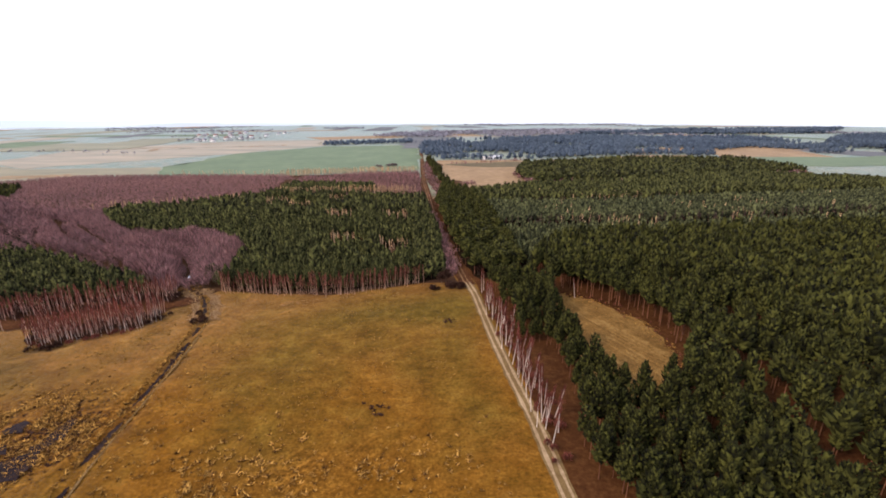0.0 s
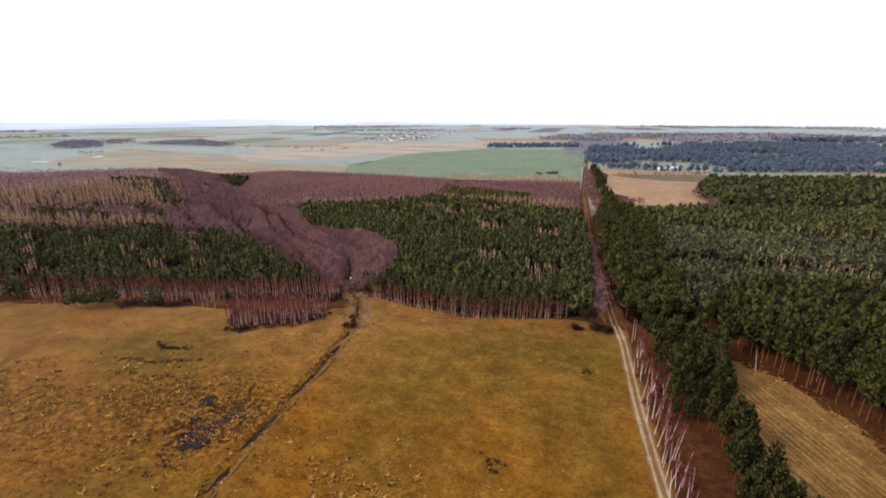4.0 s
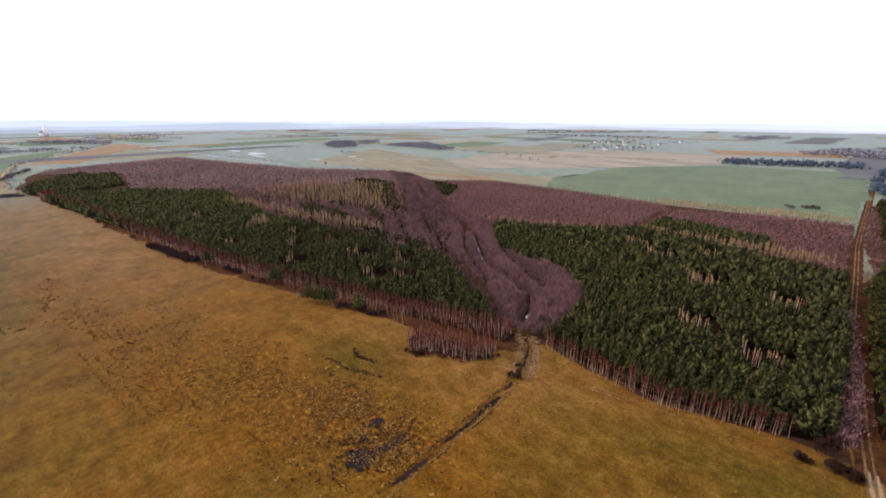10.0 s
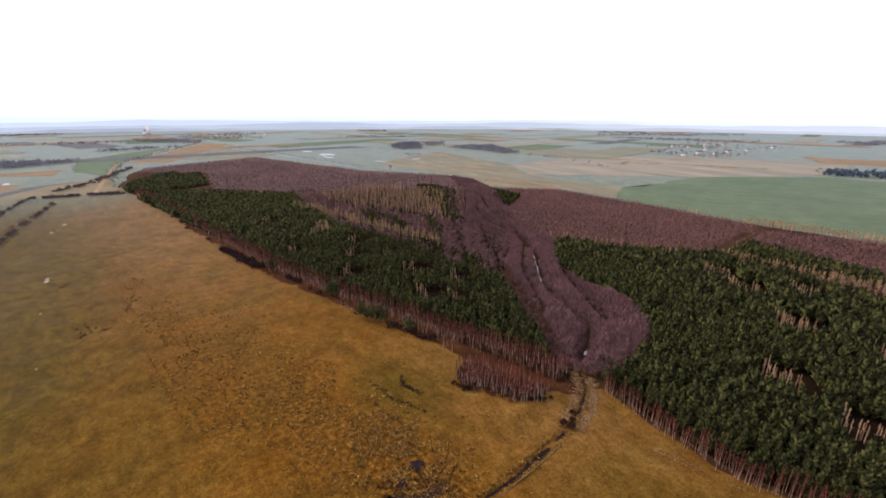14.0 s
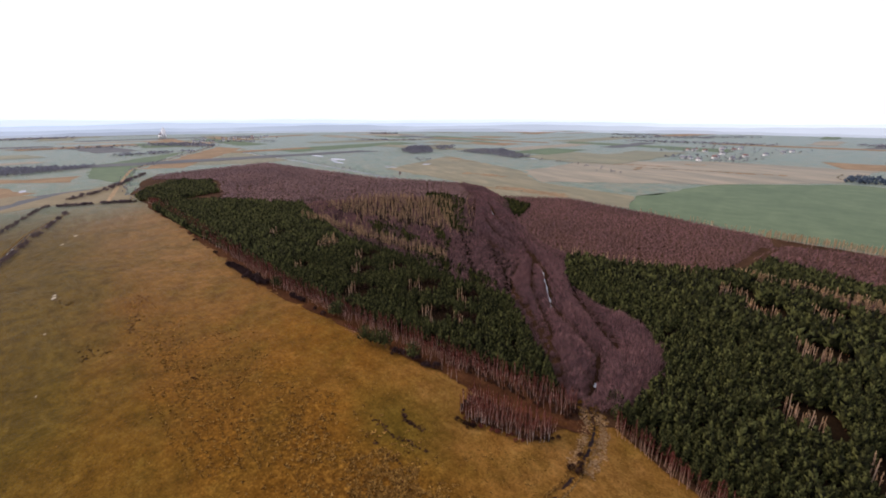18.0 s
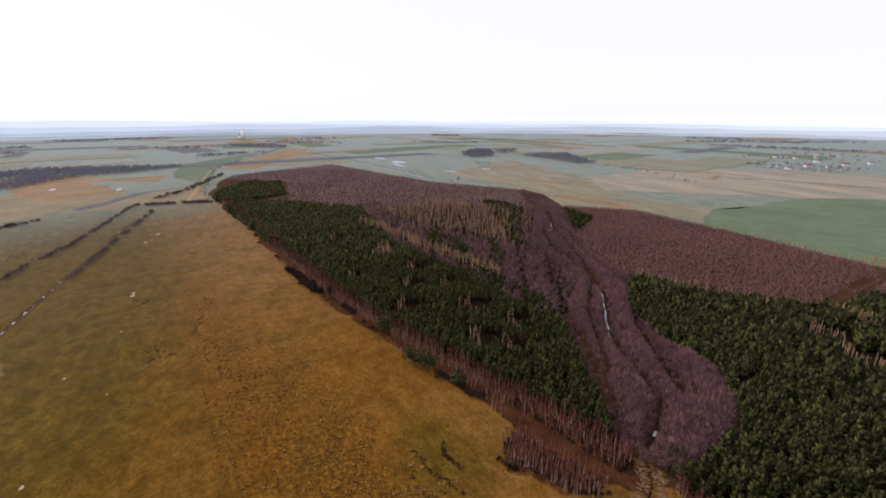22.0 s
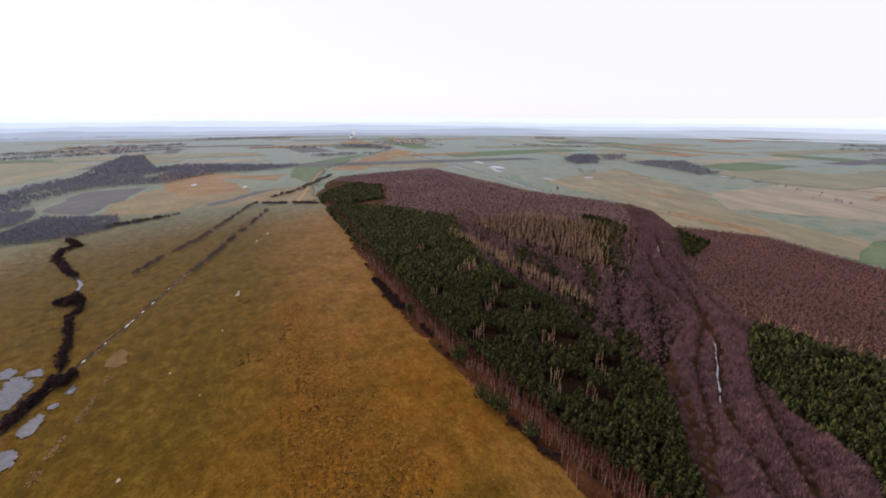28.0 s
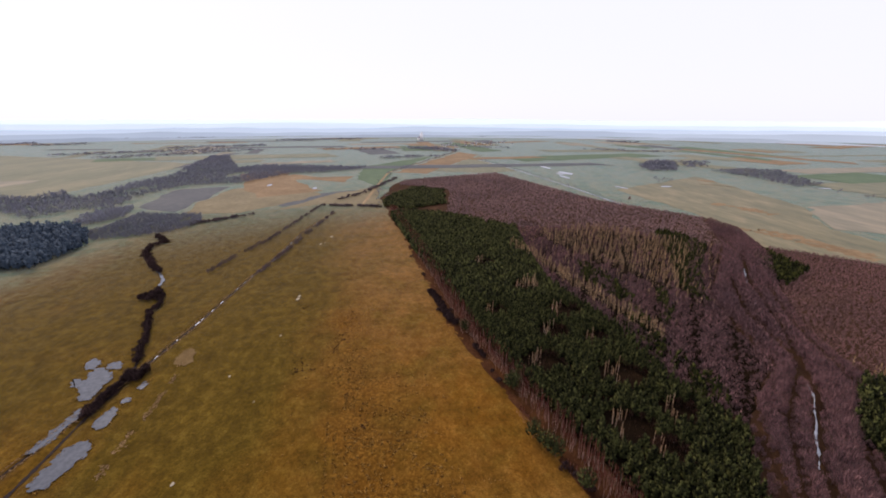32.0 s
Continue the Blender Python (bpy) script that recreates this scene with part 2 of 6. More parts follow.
MEADOW = soil_mat("bleached_meadow_grass", (0.09, 0.08, 0.036), (0.158, 0.13, 0.06), (0.26, 0.195, 0.1), 0.022, 0.06, 0.1, 0.85, spec=0.05, stretch=(25, 0.3), haze_sheen=0.14)
ROUGH_GRASS = soil_mat("rough_olive_grass", (0.05, 0.036, 0.014), (0.085, 0.062, 0.026), (0.13, 0.1, 0.045), 0.03, 0.2, 0.2, 0.9, spec=0.04, haze_sheen=0.05)
WATER = water_mat("still_water", (0.1, 0.105, 0.115), 0.08)
# Pale base colour paints the bright sky reflection of the water.
GLARE_WATER = water_mat("water_with_painted_glare", (0.62, 0.65, 0.68), 0.25)
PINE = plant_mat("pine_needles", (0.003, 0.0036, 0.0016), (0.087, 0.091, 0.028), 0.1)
# PINE made paler and greyer: distance haze put into the needle colour.
HAZED_YOUNG_PINE = plant_mat("hazed_young_pine_needles", (0.008, 0.0095, 0.005), (0.108, 0.118, 0.048), 0.03)
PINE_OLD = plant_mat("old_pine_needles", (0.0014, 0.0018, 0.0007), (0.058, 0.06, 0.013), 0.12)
PINE_BARK = plant_mat("pine_bark", (0.12, 0.05, 0.026), (0.26, 0.12, 0.065))
ALDER = plant_mat("bare_alder_twigs", (0.05, 0.023, 0.021), (0.4, 0.203, 0.192), 0.02, sheen=0.1)
SAPLING = plant_mat("bare_sapling_twigs", (0.14, 0.068, 0.06), (0.47, 0.245, 0.225), 0.012, sheen=0.12)
# SAPLING paled towards violet-grey: distance haze put into the twig colour.
HAZED_SAPLING = plant_mat("hazed_sapling_twigs", (0.19, 0.112, 0.108), (0.52, 0.33, 0.315), 0.012, sheen=0.15)
BIRCH_TWIG = plant_mat("birch_twigs", (0.055, 0.015, 0.011), (0.29, 0.09, 0.062), 0.05)
BIRCH_BARK = plant_mat("birch_bark", (0.36, 0.19, 0.115), (0.8, 0.57, 0.42), 0.6)
WHITE_BARK = plant_mat("white_birch_bark", (0.4, 0.31, 0.25), (0.78, 0.69, 0.6), 0.6)
RED_BARK = plant_mat("young_birch_bark", (0.36, 0.2, 0.15), (0.85, 0.6, 0.48), 0.3)
GREY_BARK = plant_mat("grey_bark", (0.06, 0.04, 0.03), (0.16, 0.115, 0.09), 0.3)
HEDGE = plant_mat("bare_hedge_twigs", (0.06, 0.042, 0.04), (0.24, 0.17, 0.165), 0.05, sheen=0.1)
LARCH = plant_mat("larch_twigs", (0.25, 0.15, 0.075), (0.8, 0.54, 0.31), 0.04)
PALE_STRAW = plant_mat("pale_dead_grass", (0.16, 0.09, 0.04), (0.52, 0.34, 0.18), 0.2)
SEDGE = plant_mat("dry_sedge", (0.045, 0.017, 0.003), (0.5, 0.275, 0.065), 0.05)
BRUSH = plant_mat("dark_brush", (0.015, 0.007, 0.005), (0.085, 0.04, 0.025), 0.05)
WILLOW = plant_mat("bare_willow_twigs", (0.014, 0.008, 0.008), (0.1, 0.058, 0.054), 0.05)
# Bluish, paler base colours paint distance haze onto these woods.
HAZED_WOOD = plant_mat("hazed_bare_wood", (0.15, 0.15, 0.18), (0.25, 0.245, 0.285), 0.006, sheen=0.15)
HAZED_PINE = plant_mat("hazed_conifers", (0.034, 0.05, 0.072), (0.075, 0.1, 0.13), 0.006)
PLASTER = paint_mat("pale_plaster", (0.88, 0.87, 0.85))
ROOF_RED = paint_mat("roof_tiles", (0.28, 0.16, 0.13))
ROOF_GREY = paint_mat("grey_roofing", (0.27, 0.27, 0.29))
GLASS = paint_mat("dark_window_glass", (0.05, 0.06, 0.07), 0.2)
HAY = paint_mat("bleached_hay", (0.36, 0.3, 0.2), 0.9, 2.0)
TAN_EARTH = soil_mat("trodden_tan_earth", (0.075, 0.04, 0.016), (0.15, 0.085, 0.036), (0.24, 0.15, 0.075), 0.2, 1.4, 0.5)
CLEARING_STRAW = soil_mat("golden_clearing_straw", (0.085, 0.042, 0.01), (0.165, 0.09, 0.023), (0.28, 0.17, 0.055), 0.2, 1.4, 0.5)

# ---- mesh helpers ----
rng = np.random.default_rng(7)


def mesh_from(name, verts, tris, mats, index=None):
    """A mesh from numpy arrays of corners and triangles."""
    verts, tris = np.asarray(verts, np.float32), np.asarray(tris, np.int32)
    me = bpy.data.meshes.new(name)
    me.vertices.add(len(verts))
    me.vertices.foreach_set("co", verts.ravel())
    me.loops.add(len(tris) * 3)
    me.loops.foreach_set("vertex_index", tris.ravel())
    me.polygons.add(len(tris))
    me.polygons.foreach_set("loop_start", np.arange(0, len(tris) * 3, 3, dtype=np.int32))
    for m in mats:
        me.materials.append(m)
    if index is not None:
        me.polygons.foreach_set("material_index", np.asarray(index, np.int32))
    me.update()
    return me


def part(name, verts, tris, material, parent, label=""):
    ob = new(name, mesh_from(name, verts, tris, [material]))
    ob.parent = parent
    return tagged(ob, label)


def joined(pieces):
    """Corners and triangles of several pieces as one pair."""
    vs, ts, base = [], [], 0
    for v, t in pieces:
        vs.append(v)
        ts.append(np.asarray(t) + base)
        base += len(v)
    return np.concatenate(vs), np.concatenate(ts)


def sticks(a, b, w, r=rng):
    """Thin blades from points a to points b, w wide at the foot, each a triangle."""
    a, b = np.asarray(a, float), np.asarray(b, float)
    side = np.cross(b - a, r.normal(size=a.shape))
    side /= np.linalg.norm(side, axis=1, keepdims=True) + 1e-9
    w = np.broadcast_to(np.asarray(w, float), (len(a),))[:, None]
    v = np.stack([a - side * w / 2, a + side * w / 2, b], 1).reshape(-1, 3)
    return v, np.arange(len(v)).reshape(-1, 3)


def tufts(c, d, length, width, r=rng):
    """Closed little spikes at points c pointing along d: three sides."""
    d = d / (np.linalg.norm(d, axis=1, keepdims=True) + 1e-9)
    u = np.cross(d, r.normal(size=d.shape))
    u /= np.linalg.norm(u, axis=1, keepdims=True) + 1e-9
    q = np.cross(d, u)
    length, width = np.asarray(length)[:, None], np.asarray(width)[:, None]
    foot = c - d * length * 0.35
    p = [foot + (u * math.cos(k) + q * math.sin(k)) * width for k in (0, 2.09, 4.19)]
    v = np.stack([*p, c + d * length * 0.65], 1).reshape(-1, 3)
    t = np.array([(0, 1, 3), (1, 2, 3), (2, 0, 3)])
    return v, (np.arange(len(c))[:, None, None] * 4 + t).reshape(-1, 3)


def taper(p0, p1, r0, r1, sides=4):
    """A tapered stem between two points."""
    p0, p1 = np.array(p0, float), np.array(p1, float)
    d = (p1 - p0) / np.linalg.norm(p1 - p0)
    u = np.cross(d, (0.3, 1, 0.2))
    u /= np.linalg.norm(u)
    q = np.cross(d, u)
    k = np.arange(sides) * 2 * math.pi / sides
    ring = np.cos(k)[:, None] * u + np.sin(k)[:, None] * q
    v = np.concatenate([p0 + ring * r0, p1 + ring * r1])
    t = []
    for i in range(sides):
        j = (i + 1) % sides
        t += [(i, j, sides + j), (i, sides + j, sides + i)]
    return v, np.array(t)


# Templates stand one unit high: (stem corners, stem triangles, crown corners, crown triangles).
def pine_form(seed, n=26, low=0.28, wide=0.17, sides=3, cap=0.0, thick=0.014):
    r = np.random.default_rng(seed)
    h = low + (1 - low) * (np.arange(n) + r.uniform(0, 0.9, n)) / n
    f = (h - low) / (1 - low)
    rad = wide * np.minimum(1, (1.04 - f) ** 0.75 * 1.25) * r.uniform(0.55, 1.1, n) * (0.75 + 0.25 * np.minimum(1, f * 5))
    if cap:
        rad = wide * np.sqrt(np.clip(1 - ((f - 0.4) / 0.64) ** 2, 0.03, 1)) * r.uniform(0.5, 1.1, n)
    az_ = np.arange(n) * 2.4 + r.uniform(-0.5, 0.5, n)
    c = np.stack([np.cos(az_) * rad, np.sin(az_) * rad, h], 1)
    d = np.stack([np.cos(az_), np.sin(az_), 0.5 + 1.6 * f], 1)
    size = (0.19 - 0.08 * f) * (26 / n) ** 0.5 * r.uniform(0.75, 1.3, n)
    crown = tufts(c, d, size * (1.3 if not cap else 1.0), size * 0.52, r)
    core = taper((0, 0, low + 0.03), (0, 0, 0.94), wide * 0.5, 0.01, 4)
    crown = joined([core, crown])
    stem = taper((0, 0, -0.03), (r.uniform(-0.02, 0.02), r.uniform(-0.02, 0.02), 0.9), thick, thick * 0.3, sides)
    return (*stem, *crown)


def bare_form(seed, n=60, wide=0.3, low=0.25, twig=0.02, stems=2, limbs=5):
    """A leafless broad tree: stems, limbs and a dome of twigs."""
    r = np.random.default_rng(seed)
    st = []
    for _ in range(stems):
        x, y = r.uniform(-0.04, 0.04, 2)
        st.append(taper((x, y, -0.03), (x * 2.4, y * 2.4, 0.8), 0.014, 0.004, 3))
    for k in range(limbs):
        a_, z = k * 2.4 + r.uniform(0, 1), r.uniform(0.3, 0.6)
        st.append(taper((0, 0, z), (math.cos(a_) * wide * 0.8, math.sin(a_) * wide * 0.8, z + 0.25), 0.007, 0.002, 3))
    az_, u = r.uniform(0, 6.283, n), np.sqrt(r.uniform(0, 1, n))
    f = r.uniform(0, 1, n)
    rad = wide * u
    top = low + (0.98 - low) * np.sqrt(np.clip(1 - (0.8 * u) ** 2, 0, 1))
    z1 = low + (top - low) * (0.45 + 0.55 * f ** 0.5)
    b = np.stack([np.cos(az_) * rad, np.sin(az_) * rad, z1], 1)
    a_ = np.stack([np.cos(az_ + 0.3) * rad * 0.6, np.sin(az_ + 0.3) * rad * 0.6, z1 - 0.2 - 0.06 * r.uniform(0, 1, n)], 1)
    crown = sticks(a_, b, twig * r.uniform(0.7, 1.5, n), r)
    return (*joined(st), *crown)


def spire_form(seed, n=34, wide=0.13, twig=0.02, droop=0.1, low=0.12, girth=0.012, tilt=0.03):
    """A narrow leafless tree with one straight stem, like larch or birch in winter."""
    r = np.random.default_rng(seed)
    h = low + (0.98 - low) * np.sqrt(r.uniform(0, 1, n))
    az_ = np.arange(n) * 2.4 + r.uniform(-0.4, 0.4, n)
    rad = wide * (1.03 - h) ** 0.8 * 1.2 * r.uniform(0.6, 1.2, n) + 0.008
    a_ = np.stack([0 * h, 0 * h, h], 1)
    b = np.stack([np.cos(az_) * rad, np.sin(az_) * rad, h + droop * r.uniform(0.5, 1.2, n)], 1)
    crown = joined([sticks(a_, b, twig * r.uniform(0.7, 1.4, n), r), sticks([(0, 0, 0.75)] * 2, [(0.005, 0, 1.0), (0, 0.005, 1.0)], twig, r)])
    lean = r.uniform(-tilt, tilt, 2)
    crown[0][:, :2] += crown[0][:, 2:3] * lean
    return (*taper((0, 0, -0.02), (lean[0], lean[1], 0.93), girth, girth * 0.42, 4), *crown)


def inside(p, poly):
    """Which points lie in a polygon."""
    x, y = p[:, 0], p[:, 1]
    hit = np.zeros(len(p), bool)
    for (x0, y0), (x1, y1) in zip(poly, poly[1:] + poly[:1]):
        cross = (y0 > y) != (y1 > y)
        hit ^= cross & (x < (x1 - x0) * (y - y0) / (y1 - y0 + 1e-12) + x0)
    return hit


def off_line(p, line):
    """Distance of points from a line of corners."""
    best = np.full(len(p), 1e9)
    for a_, b in zip(line, line[1:]):
        a_, b = np.array(a_, float), np.array(b, float)
        s = np.clip(((p - a_) @ (b - a_)) / ((b - a_) @ (b - a_)), 0, 1)
        best = np.minimum(best, np.hypot(*(p - a_ - s[:, None] * (b - a_)).T))
    return best


def seeded(poly, gap, jitter=0.42):
    """Points over a polygon on a jittered grid."""
    a_ = np.array(poly, float)
    (x0, y0), (x1, y1) = a_.min(0), a_.max(0)
    g = np.stack(np.meshgrid(np.arange(x0, x1, gap), np.arange(y0, y1, gap)), -1).reshape(-1, 2)
    g = g + rng.uniform(-jitter, jitter, g.shape) * gap
    return g[inside(g, poly)]


def along(line, gap, spread):
    """Points along a line of corners."""
    out = []
    for a_, b in zip(line, line[1:]):
        a_, b = np.array(a_, float), np.array(b, float)
        k = max(1, int(np.linalg.norm(b - a_) / gap))
        out.append(a_ + (b - a_) * ((np.arange(k) + rng.uniform(0, 1, k)) / k)[:, None] + rng.normal(0, spread, (k, 2)))
    return np.concatenate(out)


def stand(name, forms, pts, high, mats, label, category, spread=(0.75, 1.15), girth=(0.85, 1.2), z=0.0):
    """Many plants nobody could count, as one object."""
    vs, ts, ix, base = [], [], [], 0
    high = np.broadcast_to(high, (len(pts),))
    pick = rng.integers(0, len(forms), len(pts))
    for k, (sv, st, cv, ct) in enumerate(forms):
        p = pts[pick == k]
        if not len(p):
            continue
        h = high[pick == k] * rng.uniform(*spread, len(p))
        w = h * rng.uniform(*girth, len(p))
        turn = rng.uniform(0, 6.283, len(p))
        v0, t0 = np.concatenate([sv, cv]), np.concatenate([st, ct + len(sv)])
        c, s = np.cos(turn)[:, None], np.sin(turn)[:, None]
        x = (v0[:, 0] * c - v0[:, 1] * s) * w[:, None] + p[:, :1]
        y = (v0[:, 0] * s + v0[:, 1] * c) * w[:, None] + p[:, 1:2]
        zz = v0[:, 2] * h[:, None] + z
        vs.append(np.stack([x, y, zz], -1).reshape(-1, 3))
        ts.append((t0[None] + (np.arange(len(p)) * len(v0))[:, None, None]).reshape(-1, 3) + base)
        ix.append(np.tile(np.r_[np.zeros(len(st), int), np.ones(len(ct), int)], len(p)))
        base += len(p) * len(v0)
    ob = new(name, mesh_from(name, np.concatenate(vs), np.concatenate(ts), mats, np.concatenate(ix)))
    return tagged(ob, label, category, kind="stuff")


def single(name, form, mats, label, category, group=""):
    """One tree: an empty at its foot with a trunk and a crown."""
    root = tagged(new(name), label, category, group)
    sv, st, cv, ct = form
    part("trunk", sv, st, mats[0], root)
    part("crown", cv, ct, mats[1], root)
    return root


def planted(name, forms, pts, high, mats, label, category, group, spread=(0.8, 1.15), girth=(0.85, 1.2)):
    """Countable trees, each a thing of its own."""
    firsts = []
    for i, (x, y) in enumerate(pts):
        h = high * rng.uniform(*spread)
        w = h * rng.uniform(*girth)
        m = pose(float(x), float(y), 0, 0, 0, rng.uniform(0, 360))
        if len(firsts) < len(forms):
            ob = single(name, forms[len(firsts)], mats, label, category, group)
            ob.matrix_basis = m
            firsts.append(ob)
        else:
            ob = copy_thing(firsts[i % len(firsts)], m)
        ob.scale = (w, w, h)


def sheet(name, poly, z, material, label="", category="", rag=0.0, step=6.0, rounds=0):
    """A flat patch of land with an uneven border, its corners cut off round by round."""
    for _ in range(rounds):
        poly = [q for (x0, y0), (x1, y1) in zip(poly, poly[1:] + poly[:1]) for q in ((x0 * 0.75 + x1 * 0.25, y0 * 0.75 + y1 * 0.25), (x0 * 0.25 + x1 * 0.75, y0 * 0.25 + y1 * 0.75))]
    pts, fq = [], 0.11 if step > 2.5 else 0.45
    for (x0, y0), (x1, y1) in zip(poly, poly[1:] + poly[:1]):
        k = max(1, int(math.hypot(x1 - x0, y1 - y0) / step))
        for i in range(k):
            s = i / k
            w = noise.noise(((x0 + (x1 - x0) * s) * fq, (y0 + (y1 - y0) * s) * fq, 3.1)) if rag else 0
            v = noise.noise(((y0 + (y1 - y0) * s) * fq, (x0 + (x1 - x0) * s) * fq, 8.7)) if rag else 0
            pts.append((x0 + (x1 - x0) * s + rag * w * 2, y0 + (y1 - y0) * s + rag * v * 2, z))
    bm = bmesh.new()
    bm.faces.new([bm.verts.new(p) for p in pts])
    bmesh.ops.triangulate(bm, faces=bm.faces[:])
    bmesh.ops.recalc_face_normals(bm, faces=bm.faces[:])
    if bm.faces[:] and bm.faces[:][0].normal.z < 0:
        bmesh.ops.reverse_faces(bm, faces=bm.faces[:])
    me = bpy.data.meshes.new(name)
    bm.to_mesh(me)
    bm.free()
    me.materials.append(material)
    return tagged(new(name, me), label, category, kind="structure")


def ribbon_mesh(name, line, width, z, material, wobble=0.15, step=2.0):
    """A strip along a line of corners, a little uneven in width."""
    pts = []
    for (x0, y0), (x1, y1) in zip(line, line[1:]):
        k = max(1, int(math.hypot(x1 - x0, y1 - y0) / step))
        pts += [np.array((x0 + (x1 - x0) * i / k, y0 + (y1 - y0) * i / k)) for i in range(k)]
    pts.append(np.array(line[-1], float))
    p = np.array(pts)
    for _ in range(2):
        p[1:-1] = (p[:-2] + 2 * p[1:-1] + p[2:]) / 4
    d = np.gradient(p, axis=0)
    d /= np.linalg.norm(d, axis=1, keepdims=True)
    nrm = np.stack([-d[:, 1], d[:, 0]], 1)
    wv = np.array([width / 2 * (1 + wobble * 2 * noise.noise((q[0] * 0.35, q[1] * 0.35, 1.7))) for q in p])[:, None]
    v = np.concatenate([np.c_[p + nrm * wv, np.full(len(p), z)], np.c_[p - nrm * wv, np.full(len(p), z)]])
    k = len(p)
    i = np.arange(k - 1)
    t = np.concatenate([np.stack([i + k, i + k + 1, i + 1], 1), np.stack([i + k, i + 1, i], 1)])
    return new(name, mesh_from(name, v, t, [material]))

# ---- the plan: lines and outlines of the land ----
DITCH = [(-53.6, -57.8), (-59.7, 1.1), (-66.2, 44.8), (-67.6, 53.5), (-70.1, 65), (-73, 87.9), (-75.5, 108.8), (-78.3, 123), (-83.1, 137.1), (-89.7, 148.4), (-100.1, 156.8)]
STREAM = [(-100.1, 156.8), (-107.6, 170.8), (-116, 182.8), (-166.7, 205.5), (-213.6, 245), (-277.3, 280.7), (-366.8, 322.8), (-413.5, 353.5), (-495.5, 386.7)]
ROAD = [(28, -59.9), (24.1, 38.8), (20, 81.4), (17.3, 99.7), (14.8, 119.9), (11.9, 150.3), (9.7, 162.6), (6, 184.2), (0.7, 229), (-5.6, 273.3), (-11, 338.8), (-19.6, 436.6), (-30.6, 633.6), (-54.7, 1028.6)]
DRAIN = [(-144.3, -106.6), (-258.4, -95.2), (-305.6, -92.8), (-388.4, -91.3), (-433, -88), (-538.6, -88.6), (-648, -73.2)]
CREEK = [(-115.4, -90.7), (-180.4, -93.7), (-211.6, -96.7), (-237, -96.9), (-255, -102), (-289, -117), (-322, -135), (-330, -133.5), (-351, -143), (-365, -155), (-384, -161), (-401, -174), (-424, -194), (-461, -222), (-485, -230), (-497, -222), (-525, -248), (-560, -275), (-577.7, -283.5), (-651.9, -366.7)]
PINE_MID = [(-86.9, 157.8), (-58.6, 154), (-37.7, 154.1), (0.5, 167), (-3.5, 238.2), (-14.5, 329.6), (-85.4, 344.2), (-134.8, 366), (-143.9, 342.8), (-187.6, 304.5), (-229.2, 283.3), (-192.8, 243.5), (-151.9, 226.7), (-125.1, 227.8), (-94.5, 197.7)]
PINE_WEST = [(-104.8, 149.3), (-120.7, 146.5), (-156.2, 133.5), (-197, 118.7), (-258.6, 95.8), (-341, 77), (-462.9, 44.3), (-624.5, 6.8), (-643.7, 20.7), (-628.5, 76.1), (-588.2, 123.8), (-544.2, 164.3), (-458, 158.3), (-368.7, 155.7), (-306.4, 172.1), (-279.4, 180.3), (-225.4, 181.4), (-192.4, 195.3), (-136.5, 166.1)]
PINE_FAR = [(-672, 9), (-690, -6), (-722, -12), (-752, -6), (-790, 0), (-822, 18), (-850, 24), (-868, 52), (-838, 64), (-836, 90), (-800, 82), (-772, 92), (-740, 80), (-707, 92), (-688, 60), (-664, 36)]
ALDERS = [(-92.6, 154), (-104.8, 151.2), (-116.9, 161.5), (-142.9, 179.9), (-192.4, 201.7), (-210.4, 213.4), (-238.8, 246.5), (-331.2, 268.4), (-367.6, 297.6), (-458.3, 365), (-570, 416), (-600, 440), (-540, 440), (-428.9, 390.4), (-345, 332.8), (-277, 295.8), (-223.9, 280.7), (-184.7, 239.9), (-150, 226.7), (-126.1, 228.7), (-103.8, 214.3), (-91.7, 191.3), (-86, 163.4)]
SAPLINGS = [(-277, 297.5), (-344.9, 334.5), (-461.1, 414.5), (-402.1, 477.5), (-273, 482.9), (-177, 483.5), (-153.2, 449.2), (-143.8, 371.1), (-139.4, 348.2), (-187.6, 306.3), (-229.2, 286)]
SAPLINGS_NORTH = [(-152.3, 457.9), (-89.4, 497.4), (-28.5, 507.5), (-17, 349.3), (-59.7, 360), (-87.3, 346.8), (-137.5, 371.3)]
SAPLINGS_WEST = [(-835.5, 99.7), (-870, 50), (-900, 0), (-965, 8), (-1005, 62), (-1092.8, 225.7), (-735.8, 333.6), (-598.5, 428.7), (-458.5, 362.5), (-534.6, 267.1), (-543.3, 180.2), (-583.8, 127.3), (-628.1, 83.2), (-707, 92.7)]
MIXED = [(-544, 167), (-458, 159.2), (-368.7, 157.5), (-306.4, 173.9), (-279.4, 182.1), (-225.3, 183.3), (-194.2, 199), (-210.4, 212.5), (-238.8, 244.7), (-331.3, 266.6), (-367.7, 295.8), (-458.5, 362.5), (-537.9, 267)]
LARCHES = [(-510.5, 182.1), (-541.4, 262.7), (-465, 328.3), (-422.2, 304.3), (-335.2, 250.7), (-377.8, 225.4), (-446.1, 197.4)]
CLEARING = [(40, 151), (50, 148), (58, 139), (65, 126), (66, 108), (61, 97), (54, 88), (46, 84), (41, 88), (38, 100), (37, 118), (38, 136)]
ROADSIDE = [(23.5, 20), (23, 68), (20.8, 93), (18, 120), (14.7, 147), (18, 160), (40, 153), (38, 136), (37, 118), (38, 100), (41, 88), (46, 84), (54, 88), (73, 80), (73, 20)]
PINE_EAST = [(73, 10), (73, 80), (56, 88), (63, 97), (68, 108), (67, 127), (59, 141), (50, 151), (41, 154), (37, 171), (56, 206), (243, 231), (330, 157), (300, 10)]
